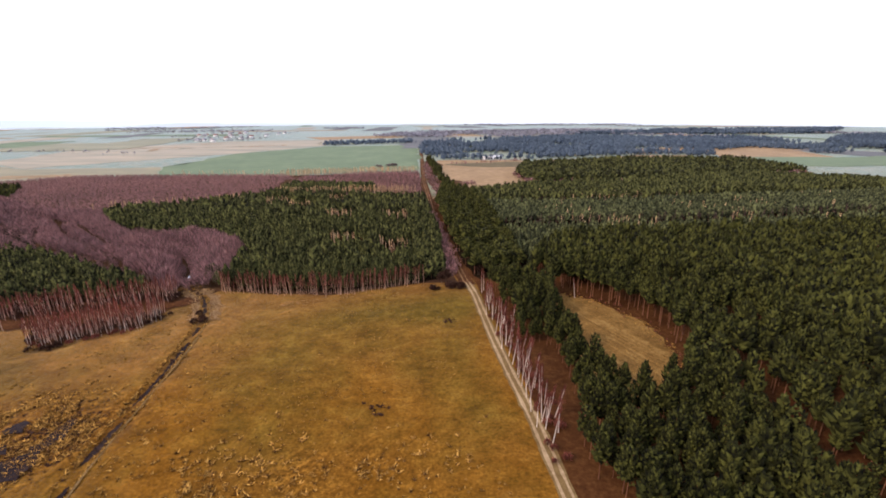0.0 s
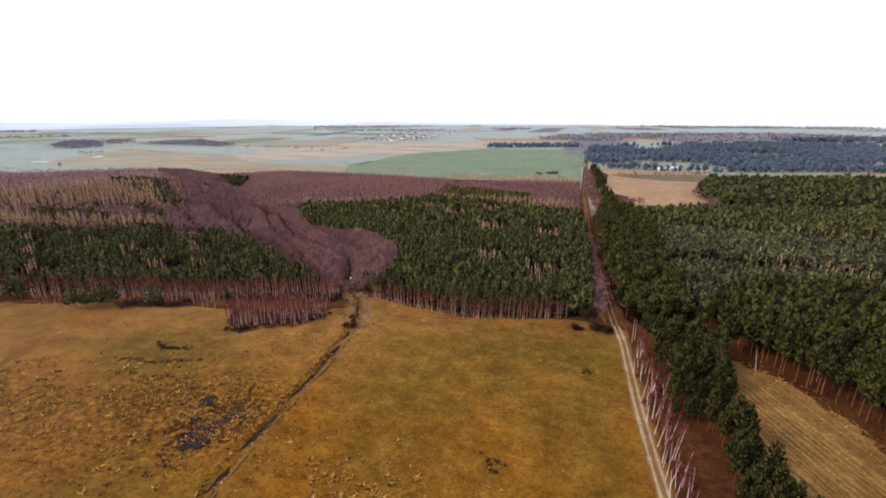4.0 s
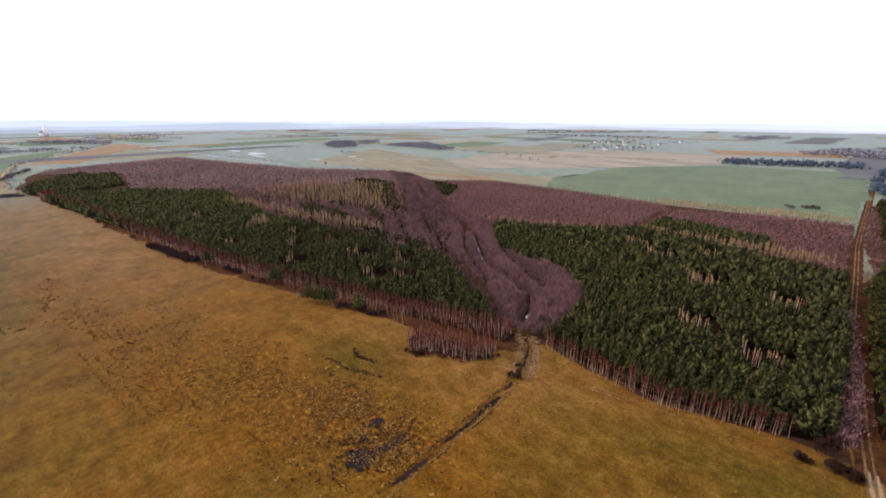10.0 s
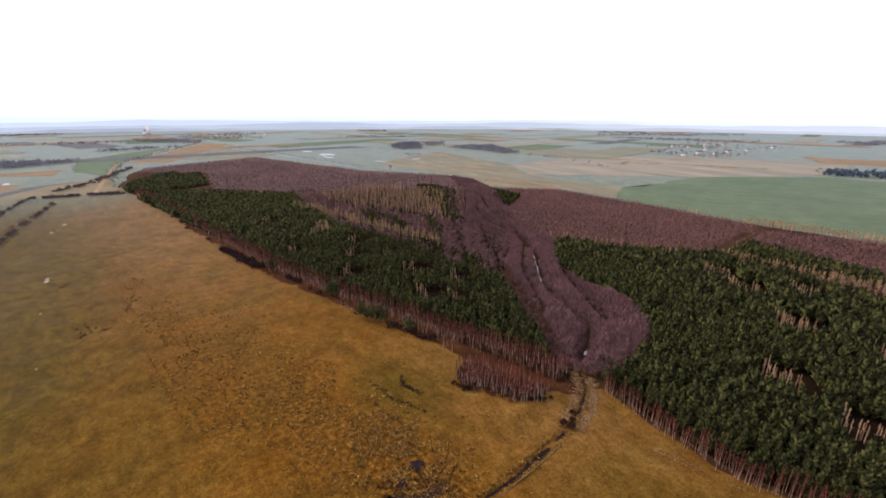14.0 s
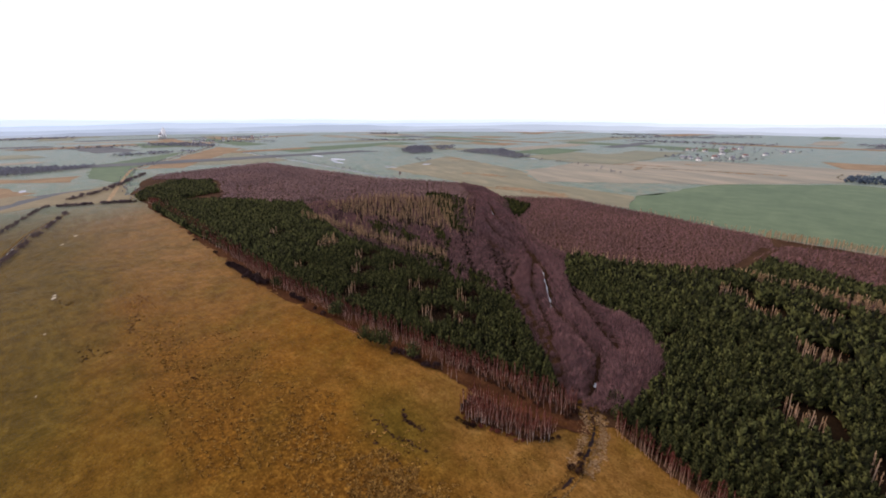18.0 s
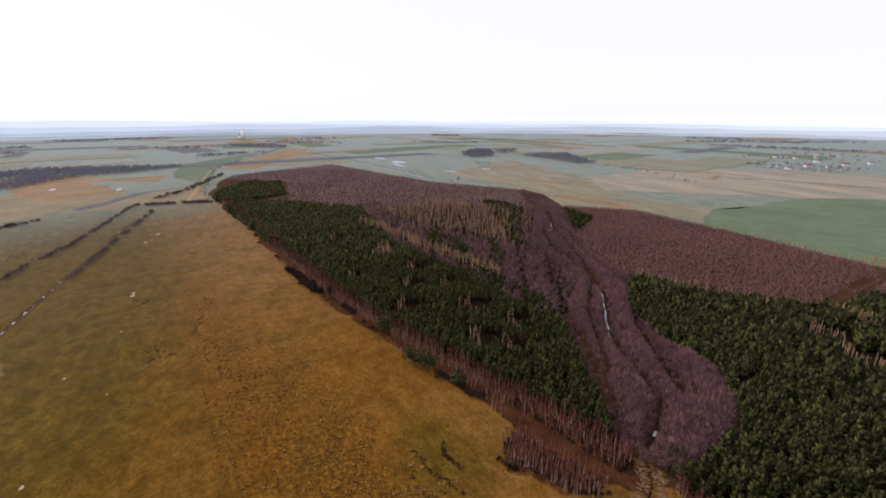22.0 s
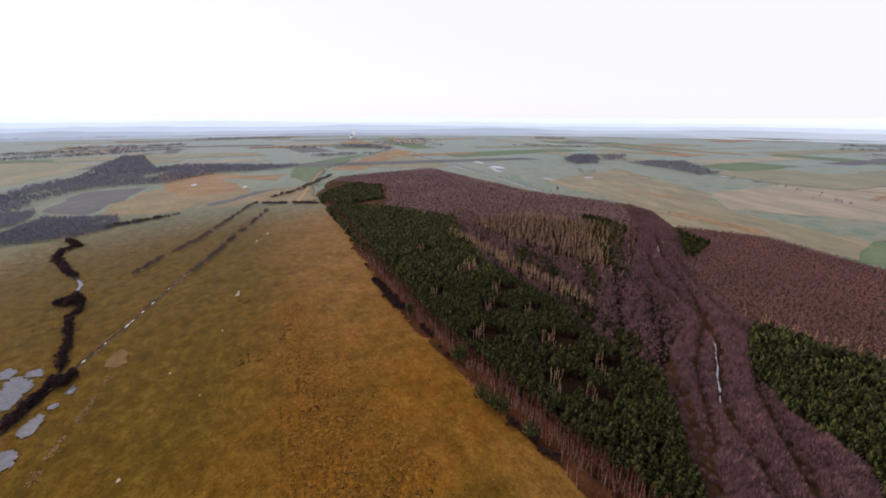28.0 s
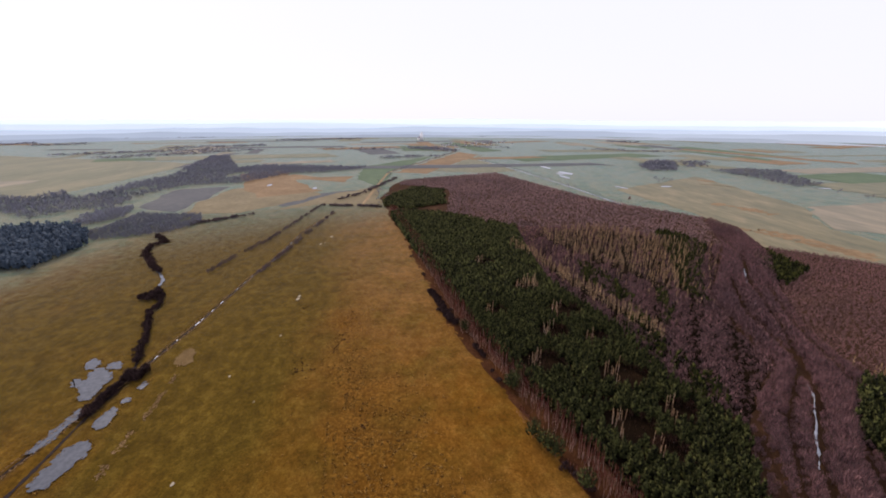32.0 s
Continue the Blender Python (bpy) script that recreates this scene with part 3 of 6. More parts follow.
YOUNG_EAST = [(35.1, 174.9), (31.3, 284.9), (24.6, 350.4), (71.5, 378.8), (186.7, 403), (313, 457.4), (407.5, 404.9), (326.7, 193.4), (245, 233.3), (57.7, 209)]
ROADSIDE_NORTH = [(14.9, 165.4), (35.1, 173), (31.3, 284.9), (23.6, 350.4), (-0.2, 375), (-4, 311.8), (1.5, 249.5), (7.5, 191.8)]
BELT_EAST = [(85.7, 424.2), (77.2, 466.6), (103.5, 546.8), (256.8, 598.2), (395.9, 587.7), (402.8, 479), (312.9, 459.2), (186.6, 405.7)]
EDGE = [(-670, -1.4), (-474.2, 42.6), (-370.9, 59.8), (-286.2, 76.5), (-226.6, 97.5), (-179.5, 112.1), (-145.1, 123.2)]
THICKET = [(-126, 115), (-116, 113), (-107, 119), (-97, 124), (-95, 131), (-96, 137), (-110, 130.5), (-128, 123)]
THICKET_BACK = [(-150, 126), (-128, 133.5), (-97, 144), (-100, 152), (-107, 152), (-122, 147), (-152, 137)]
EDGE_PATH = [(-250, 92.5), (-197, 107.5), (-158, 118.5), (-131, 126.5), (-106, 135), (-93, 143)]

# ---- ground: one sheet to the horizon, with the ditches cut into it ----


def spaced(lo, hi, step, far):
    out = list(np.arange(lo, hi, step))
    a_, b, g = [], [], step
    x = lo
    while x > -far:
        g *= 1.22
        x -= g
        a_.append(x)
    g, x = step, out[-1]
    while x < far:
        g *= 1.22
        x += g
        b.append(x)
    return np.array(a_[::-1] + out + b)


gx, gy = spaced(-520, 60, 2.4, 7000), spaced(-190, 180, 2.4, 7000)
GX, GY = np.meshgrid(gx, gy)
gp = np.stack([GX.ravel(), GY.ravel()], 1)


def blob(cx, cy, rx, ry, turn=0.0):
    c, s = math.cos(radians(turn)), math.sin(radians(turn))
    u, v = gp[:, 0] - cx, gp[:, 1] - cy
    return np.exp(-(((u * c + v * s) / rx) ** 2 + ((v * c - u * s) / ry) ** 2))


near = np.clip(1 - np.hypot(gp[:, 0] + 200, gp[:, 1] - 30) / 900, 0, 1)
gz = np.array([noise.noise((x * 0.05, y * 0.05, 0.0)) * 0.25 + noise.noise((x * 0.4, y * 0.4, 5.0)) * 0.12 for x, y in gp]) * (near > 0.2)
for line, half, deep in ((DITCH, 1.7, 0.9), (DRAIN, 2.0, 0.8), (CREEK, 3.2, 1.0)):
    d = off_line(gp, line)
    gz -= deep * np.clip(1 - d / half, 0, 1) ** 0.8
    gz += 0.25 * np.exp(-((d - half - 1.2) / 1.2) ** 2)
gz[(np.abs(gp[:, 0]) > 900) | (np.abs(gp[:, 1]) > 500)] = 0
border = EDGE + [(-125.5, 111.9), (-114.2, 107.1), (-95.4, 118.4), (-90.7, 134.3), (-86.9, 151.2), (-58.5, 149.3), (-37.6, 149.3), (-9, 159.7), (10.2, 158.8)]
wood_side = (gp[:, 1] > np.interp(gp[:, 0], [q_[0] for q_ in border], [q_[1] for q_ in border])) | (gp[:, 0] > 16)
gz[wood_side & (off_line(gp, DITCH) > 4)] = -0.06
gz[off_line(gp, ROAD) < 5] = -0.03
rough_cover = 0.95 * blob(-99, 76, 26, 16, 15) + 0.75 * blob(-77, 77, 14, 8, 40) + 0.55 * blob(-230, 20, 140, 22, 10) + 0.25 * blob(-180, 48, 70, 20, 0) + 0.5 * blob(-143, 62, 40, 14, -10) + 0.55 * blob(-29, 59, 40, 18, 25) + 0.4 * blob(-303, 1, 14, 10)
green_cover = 0.4 * blob(-310, -40, 170, 46, -8) + 0.28 * blob(-235, -28, 120, 28, -4) + 0.55 * blob(-39, 102, 45, 26, 70) + 0.8 * blob(-129, 88, 34, 14, -8) + 1.0 * blob(-225, -63, 52, 6.5, -5) + 0.3 * blob(-190, -25, 70, 20, -5) + 0.25 * blob(-160, 5, 60, 22, -10) + 0.35 * blob(-402, -60, 200, 40, -4) + 0.75 * blob(-380, -170, 300, 70, -10) + 0.5 * blob(-87, 55, 14, 30, 0) + 0.55 * blob(-556, -139, 220, 90) + 0.5 * blob(4, 116, 14, 60) + 0.65 * blob(-14, 136, 42, 13, 15)
green_cover += 0.48 * np.clip((70 - gp[:, 1] + 0.12 * (gp[:, 0] + 150)) / 170, 0, 1) * np.clip((-gp[:, 0] - 80) / 50, 0, 1) + 0.45 * blob(-148, 52, 36, 12, -15)
# Grows with distance; mixes in the haze-paled farmland tone.
far_haze_cover = np.clip((gp[:, 1] - 360) / 60, 0, 1) + np.clip((np.hypot(gp[:, 0] + 250, gp[:, 1] - 60) - 240) / 420, 0, 1) + np.clip((-gp[:, 1] - 260) / 160, 0, 1)
# The paling that grows westward imitates distance haze.
tan_haze_cover = np.clip((-gp[:, 0] - 190) / 260, 0, 1) + 0.5 * blob(-110, 125, 60, 30, 0) + 0.3 * np.clip((gp[:, 1] - 90) / 60, 0, 1)
nx, ny = len(gx), len(gy)
q = (np.arange(ny - 1)[:, None] * nx + np.arange(nx - 1)[None]).ravel()
gt = np.concatenate([np.stack([q, q + 1, q + nx + 1], 1), np.stack([q, q + nx + 1, q + nx], 1)])
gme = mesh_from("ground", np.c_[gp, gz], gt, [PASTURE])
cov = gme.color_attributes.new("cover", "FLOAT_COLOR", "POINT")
cov.data.foreach_set("color", np.c_[np.clip(rough_cover, 0, 1), np.clip(green_cover, 0, 1), np.clip(far_haze_cover, 0, 1), np.clip(tan_haze_cover, 0, 1)].astype(np.float32).ravel())
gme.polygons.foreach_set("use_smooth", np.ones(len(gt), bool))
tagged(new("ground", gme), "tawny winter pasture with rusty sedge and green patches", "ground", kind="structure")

# far backdrop rings close the horizon, range behind range, haze put into colour and glow
def hills(name, far, high, rise, seed, colour, glow):
    k = np.arange(240)
    ring = []
    for i in k:
        a_ = 2 * math.pi * i / 240
        h = high + rise * noise.noise((math.cos(a_) * 4, math.sin(a_) * 4, seed)) + rise * 0.4 * noise.noise((math.cos(a_) * 22, math.sin(a_) * 22, seed + 2))
        ring += [(math.cos(a_) * far - 30, math.sin(a_) * far + 30, -5), (math.cos(a_) * far * 1.01 - 30, math.sin(a_) * far * 1.01 + 30, h)]
    i0, j0 = k * 2, ((k + 1) % 240) * 2
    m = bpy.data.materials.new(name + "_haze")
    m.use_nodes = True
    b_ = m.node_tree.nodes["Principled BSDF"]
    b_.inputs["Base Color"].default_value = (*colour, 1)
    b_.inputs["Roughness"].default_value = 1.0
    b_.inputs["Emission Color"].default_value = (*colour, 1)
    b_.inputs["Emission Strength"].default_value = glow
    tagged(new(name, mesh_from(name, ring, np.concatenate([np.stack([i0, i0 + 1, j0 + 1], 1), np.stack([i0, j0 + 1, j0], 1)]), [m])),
           "horizon backdrop ring with haze in colour and glow", "hills", kind="structure")


# Farther rings get paler and glow more: distance haze put into the material.
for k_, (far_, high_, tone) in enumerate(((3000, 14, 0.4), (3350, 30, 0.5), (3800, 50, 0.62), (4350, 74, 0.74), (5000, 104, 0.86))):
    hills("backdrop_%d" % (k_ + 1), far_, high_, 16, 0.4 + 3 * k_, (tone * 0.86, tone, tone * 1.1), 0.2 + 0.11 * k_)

# ---- fields beyond the woods ----
FIELDS_NORTH = [
    ("field_green", [(-31, 518), (-40.5, 740.3), (-56.2, 990.7), (-255.1, 940.5), (-365.3, 771.2), (-366.1, 577.6), (-330, 488), (-176, 490), (-88, 506)], WINTER_WHEAT, "even green field of young winter wheat"),
    ("field_tan", [(0.9, 577.9), (-7.8, 463.4), (14, 400), (78.8, 390), (90, 415), (85.6, 431.4), (81, 466.8), (110.8, 555.9), (131.2, 634.6), (110, 652), (-12, 650)], STUBBLE, "pale tan fallow field between woods"),
    ("field_tan_strip", [(132.5, 591.7), (265.9, 611.8), (434.5, 616.5), (451.6, 662), (272.9, 668.8), (133.7, 643.3)], STUBBLE, "narrow straw-coloured field behind pine belt"),
    ("field_tan_east", [(403, 592), (600, 662), (655, 828), (600, 872), (463, 772)], STUBBLE, "pale clearing field among far woods"),
    ("field_pale_east", [(320, 722), (232, 677), (330, 650), (400, 720)], STUBBLE, "pale strip among far woods"),
    ("field_rosy", [(-365.1, 775.1), (-263.1, 947.1), (-280.7, 1217.7), (-561.5, 1146.7), (-724.5, 887), (-669.6, 642), (-535.3, 556.4)], PINK_STUBBLE, "broad pale rosy stubble field"),
    ("field_rough", [(2, 582), (60, 560), (112, 560), (131, 630), (60, 612), (0, 600)], ROUGH_GRASS, "rough olive-brown strip behind tan field"),
]
FIELDS_MIDDLE = [
    ("field_meadow_north", [(-332, 489), (-367.9, 573.4), (-535.7, 548.5), (-670.2, 634.4), (-1024.2, 683.8), (-838.6, 416), (-605.7, 440.6), (-460.9, 421.2), (-400.1, 485.8)], MEADOW, "bleached grassland with faint ditches"),
    ("field_orange", [(-994, -274), (-1080, -256), (-1028, -189), (-1040, -109), (-949, -116), (-985, -200)], STUBBLE, "small orange-tan field below dark wood"),
    ("field_grey", [(-720, -184), (-795, -151), (-845, -72), (-806, -49), (-717, -131), (-692, -159)], PLOUGH, "grey ploughed strip of bare earth"),
    ("field_ploughed", [(-690, -377), (-868, -405), (-888, -324), (-757, -308), (-653, -300)], PLOUGH, "grey-brown ploughed field beside hedges"),
    ("field_fallow_south", [(-645, -284), (-760, -303), (-868, -306), (-895, -209), (-793, -122), (-706, -174), (-647, -210)], DRY_GRASS, "pale tan fallow field beyond creek"),
    ("field_tan_west", [(-1106.5, -23.5), (-1754.8, 182.7), (-1630.6, 250.3), (-1091.6, 58.7)], STUBBLE, "long pale field running towards village"),
]
FIELDS_WEST = [
    ("field_green_west", [(-1133.2, 70.9), (-1623.1, 257.8), (-1452.1, 231.8), (-1141.6, 289.3), (-1099.4, 230.5)], PALE_GREEN, "flat dull green field before village"),
    ("field_green_south", [(-987.3, -96), (-1072.1, -102), (-1264, -103.9), (-1574.8, 75.7), (-1108.8, -31.2), (-879.2, -28.1)], WINTER_WHEAT, "green field beside straight farm road"),
    ("field_straw_south", [(-644.1, -173.3), (-821.4, -97.1), (-880, -37), (-766.7, -21.9), (-700.7, -14.3), (-703.6, -114.9)], DRY_GRASS, "yellowish grass plot beyond hedge"),
    ("field_dull_south", [(-758.1, -580.4), (-1331.4, -601.6), (-1602, -1401.6), (-905.1, -1316.4)], PALE_GREEN, "dull fallow land behind dark wood"),
]
FIELDS = FIELDS_NORTH + FIELDS_MIDDLE + FIELDS_WEST
for name, poly, mat, label in FIELDS:
    field_z = 0.06 + 0.006 * len(name) + (0.08 if name == "field_rough" else 0)
    sheet(name, poly, field_z, mat, label, "field", 6, 25)
r4 = np.random.default_rng(29)
MEADOW_LAND = [f_[1] for f_ in FIELDS if f_[0] in ("field_meadow_north", "field_rosy")]
for i in range(46):
    x, y, t, w = r4.uniform(-1000, -290), r4.uniform(430, 1150), radians(r4.choice((22, 30, 112)) + r4.uniform(-9, 9)), r4.uniform(18, 75)
    if not any(inside(np.array([(x + w * k_ * math.cos(t), y + w * k_ * math.sin(t)) for k_ in (-1, 1)]), q_).all() for q_ in MEADOW_LAND):
        continue
    bent = [(x + w * k_ * math.cos(t) + 5 * math.sin(3 * k_ + i), y + w * k_ * math.sin(t) + 5 * math.cos(2 * k_ + i)) for k_ in (-1, -0.4, 0.1, 0.6, 1)]
    mat, word = ((ROUGH_GRASS, "dull ditch line across pale grassland"), (STUBBLE, "pale straw streak across grassland"), (MEADOW, "bleached grass streak across grassland"))[i % 3]
    tagged(ribbon_mesh("grass_streak", bent, r4.uniform(3, 8) if mat is ROUGH_GRASS else r4.uniform(7, 22), 0.2 + 0.004 * i, mat, 0.95, 4.0), word, "grass streak", kind="structure")
r2 = random.Random(11)
for i in range(190):
    a_, d = radians(r2.uniform(-60, 200)), r2.uniform(950, 3200)
    cx, cy = -math.sin(a_) * d, math.cos(a_) * d
    if any(inside(np.array([(cx, cy)]), q_)[0] for q_ in [f_[1] for f_ in FIELDS] + [SAPLINGS_WEST]) or off_line(np.array([(cx, cy)]), SAPLINGS_WEST)[0] < 130:
        continue
    w, h, t = r2.uniform(90, 320), r2.uniform(18, 85), r2.choice((0.15, 0.3, 1.7, 1.9)) + r2.uniform(-0.15, 0.15)
    quad = [(cx + math.cos(t) * u * w - math.sin(t) * v * h, cy + math.sin(t) * u * w + math.cos(t) * v * h) for u, v in ((-1, -1), (1, -0.8), (0.9, 1), (-1.1, 0.9))]
    mat, word = r2.choice([(WINTER_WHEAT, "green field of winter corn on far plain"), (PALE_GREEN, "dull olive grass field on far plain"), (PINK_STUBBLE, "pale rosy stubble field on far plain"), (STUBBLE, "straw-coloured fallow field on far plain"), (PLOUGH, "dark ploughed field on far plain")])
    sheet("field", quad, 0.19 + 0.003 * i, mat, word, "field", 10, 40)

# ---- woodland floors ----
sheet("floor_east", [(26, 15), (23.2, 68), (20.6, 93), (17.8, 120), (14.5, 147), (13, 162), (8.5, 184), (3.3, 229), (-3, 273), (-8.5, 339), (-3, 372), (24, 400), (90, 395), (200, 405), (313, 458), (410, 405), (330, 150), (300, 8)], 0.0, BRACKEN, "rusty litter under eastern woods", "forest floor", 0.4, 4)
sheet("floor_woodland", EDGE + [(-132, 128), (-112, 136), (-96, 145), (-86.9, 154), (-58.6, 151.2), (-37.6, 151.2), (-9.1, 162.6), (5.5, 163), (3.5, 184), (-1.5, 229), (-8, 273), (-13, 339), (-22, 437), (-30, 511), (-176.9, 486), (-272.9, 485.4), (-402, 480), (-460.9, 419.6), (-563.6, 478.8), (-606.2, 432.5), (-738.6, 336.8), (-1092.5, 228.1), (-1010, 60), (-965, 5), (-900, -12), (-749.5, -20.4)], 0.02, LITTER, "brown leaf litter under bare woodland", "forest floor", 1.2, 6)
sheet("floor_ride", [(-6, 372), (24, 398), (20, 438), (-8, 463), (0, 578), (-12, 640), (-28, 640), (-17, 440)], 0.17, LITTER, "brown litter beside far end of ride", "forest floor", 2.0, 5)
floor_z = 0.025
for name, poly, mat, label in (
        ("floor_pine_mid", PINE_MID, SHADED_FLOOR, "needle litter with painted shade under young pines"),
        ("floor_pine_west", PINE_WEST, SHADED_FLOOR, "needle litter with painted shade under western pines"),
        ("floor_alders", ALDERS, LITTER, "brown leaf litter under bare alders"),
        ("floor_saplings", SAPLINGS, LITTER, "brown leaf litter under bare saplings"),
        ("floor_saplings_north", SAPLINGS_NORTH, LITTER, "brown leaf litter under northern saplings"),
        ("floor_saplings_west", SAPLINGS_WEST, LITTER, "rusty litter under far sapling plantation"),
        ("floor_mixed", MIXED, SHADED_FLOOR, "litter with painted shade under mixed larch and alder"),
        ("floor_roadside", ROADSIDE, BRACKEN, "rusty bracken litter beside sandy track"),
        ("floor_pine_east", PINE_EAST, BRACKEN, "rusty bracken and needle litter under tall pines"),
        ("floor_young_east", YOUNG_EAST, SHADED_FLOOR, "floor with painted shade under young eastern pines"),
        ("floor_roadside_north", ROADSIDE_NORTH, SHADED_FLOOR, "litter with painted shade under roadside trees"),
        ("floor_belt", BELT_EAST, SHADED_FLOOR, "litter with painted shade under pine shelter belt")):
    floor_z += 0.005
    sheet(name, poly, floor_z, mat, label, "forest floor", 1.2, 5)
strip = [(x - 2, y - 4) for x, y in EDGE] + [(-143.1, 132.6), (-179.4, 122.4), (-226.5, 107.7), (-285.9, 89.5), (-370.6, 69.9), (-474, 47.2), (-669.6, 4.9)]
sheet("floor_edge", strip, 0.028, VERGE, "rusty litter strip along forest edge", "forest floor", 1.0, 5)
sheet("floor_thicket", THICKET, 0.3, VERGE, "rusty litter under birch thicket", "forest floor", 0.8, 2)
sheet("floor_thicket_back", THICKET_BACK, 0.31, VERGE, "rusty litter behind birch thicket", "forest floor", 0.8, 2)
sheet("floor_gap", [(-152, 121), (-128, 123.5), (-110, 130.5), (-96, 137.5), (-88, 144), (-95, 148), (-98, 145), (-128, 134.5), (-150, 127)], 0.29, VERGE, "rusty litter along forest edge path", "forest floor", 0.8, 2)
tagged(ribbon_mesh("edge_path", EDGE_PATH, 1.6, 0.33, BRACKEN, 0.95), "rusty grassy path along forest edge", "path", kind="structure")
sheet("clearing", CLEARING, 0.12, CLEARING_STRAW, "golden straw-coloured clearing with planting furrows", "clearing", 1.6, 2)

# ---- track and verges ----
low_road = [p for p in ROAD if p[1] <= 170]
high_road = [(9.7, 159.8), (6, 184.2), (0.7, 229), (-5.6, 273.3), (-11, 338.8), (-19.6, 436.6), (-30.6, 633.6), (-54.7, 1028.6)]
tagged(ribbon_mesh("road_verge", high_road, 6.0, 0.11, VERGE), "rusty grass verge of woodland ride", "verge", kind="structure")
tagged(ribbon_mesh("road", low_road, 3.4, 0.1, TRACK), "two-rut sandy farm track with grassy middle", "track", kind="structure")
for side in (-0.85, 0.85):
    tagged(ribbon_mesh("road_rut", [(x + side, y) for x, y in low_road], 0.65, 0.125, SAND, 0.5), "pale sandy wheel rut of farm track", "wheel rut", kind="structure")
    tagged(ribbon_mesh("road_rut", [(x + side, y) for x, y in high_road], 0.5, 0.13, TAN_EARTH, 0.8), "faint wheel rut of woodland ride", "wheel rut", kind="structure")
for i in range(26):
    x0, lean = 22.0 + i * 1.55 + rng.uniform(-0.3, 0.3), rng.uniform(-0.02, 0.02)
    line = [q_ for q_ in [(x0 + (150 - y_) * (0.5 + lean) + 0.25 * math.sin(y_ * 0.7 + i), y_) for y_ in np.arange(149, 79, -2.0)] if inside(np.array([q_]), CLEARING)[0]]
    if len(line) < 4:
        continue
    rb = ribbon_mesh("furrow", line, 0.55, 0.14, FURROW, 0.5, 1.2)
    n_ = len(rb.data.vertices) // 2
    for v in rb.data.vertices:
        v.co.z = 0.14 if v.index < n_ else 0.3
    tagged(rb, "turned earth ridge of planting furrow", "furrow", "furrows of clearing", "structure")

tagged(ribbon_mesh("ditch_bank", [(x + 2.0, y + 0.3) for x, y in DITCH[2:-2]], 0.3, 0.33, TRACK, 0.95), "pale trodden edge of meadow ditch", "bank", kind="structure")

# ---- water ----
tagged(ribbon_mesh("stream_water", DITCH[2:], 1.2, -0.3, MUD, 0.6), "dark water in narrow meadow ditch", "ditch water", kind="structure")
for seg in ([(-106, 168), (-107.6, 170.8)], [(-170, 208.3), (-178, 215.6), (-187, 222.0), (-196, 230.7), (-205, 237.3), (-213.6, 245.4), (-224, 250.5)], [(-362, 320.3), (-372, 326.4), (-384, 333.9), (-397, 342.8)]):
    tagged(ribbon_mesh("woodland_stream", seg, 0.6 if seg[0][0] > -300 else 1.2, 0.12, GLARE_WATER, 0.9), "narrow stream with painted sky glare between bare alders", "stream", kind="structure")
tagged(ribbon_mesh("drain_water", DRAIN, 1.2, -0.12, MUD, 0.7), "dark narrow water of straight drain", "drain water", kind="structure")
# Pale strips paint sky glints onto the dark drain.
for i in range(len(DRAIN) - 1):
    (x0, y0), (x1, y1) = DRAIN[i], DRAIN[i + 1]
    for k_ in np.arange(0.03, 0.95, (20.0 if x0 > -300 else 13.0) / math.hypot(x1 - x0, y1 - y0)):
        a_, b = k_ + rng.uniform(-0.01, 0.01), k_ + rng.uniform(1.5, 6.5) / math.hypot(x1 - x0, y1 - y0)
        tagged(ribbon_mesh("drain_glint", [(x0 + (x1 - x0) * a_, y0 + (y1 - y0) * a_), (x0 + (x1 - x0) * b, y0 + (y1 - y0) * b)], rng.uniform(0.3, 0.65), 0.02, GLARE_WATER, 0.9, 1.0), "short reach of drain water with painted glint", "drain water", kind="structure")
tagged(ribbon_mesh("creek_bend", [(-366, -155.5), (-384, -161), (-401, -174), (-408, -180)], 2.4, 0.0, WATER, 0.5), "bright open bend of creek", "creek water", kind="structure")
tagged(ribbon_mesh("creek_water", CREEK, 1.6, -0.55, MUD, 0.6), "dark still water of winding creek", "creek water", kind="structure")
margins = []
MUD_POOLS = [
    ([(-88.5, 64), (-84, 63), (-80, 62), (-79.5, 66), (-81, 70), (-80.5, 75), (-81, 80), (-82.5, 80.5), (-83.2, 76), (-84.5, 72), (-86.5, 68)], MUD, "dark muddy pool in flattened sedge"),
    ([(-91.5, 70), (-88.5, 69), (-87.5, 71), (-90, 72.5)], MUD, "small dark puddle in sedge"),
    ([(-95, 77), (-91.5, 76), (-90.5, 78.5), (-93, 79.5)], MUD, "small dark puddle among tussocks")]
FLOOD_POOLS = [
    ([(-237, -124), (-242, -126), (-239, -117), (-246, -121), (-252, -120), (-248, -111), (-241, -105), (-231, -105), (-222, -103), (-223, -110), (-230, -113)], WATER, "shallow flooded pool in pasture"),
    ([(-255, -130), (-262, -130), (-259, -123), (-250, -119), (-249, -124)], WATER, "small flooded pool in pasture"),
    ([(-252, -117), (-258, -115), (-256, -109), (-249, -106), (-250, -112)], WATER, "little flooded hollow beside creek"),
    ([(-170, -88), (-183, -90), (-190, -90), (-197, -85), (-191, -79), (-187, -79), (-179, -80), (-169, -82)], WATER, "long flooded pool beside creek")]
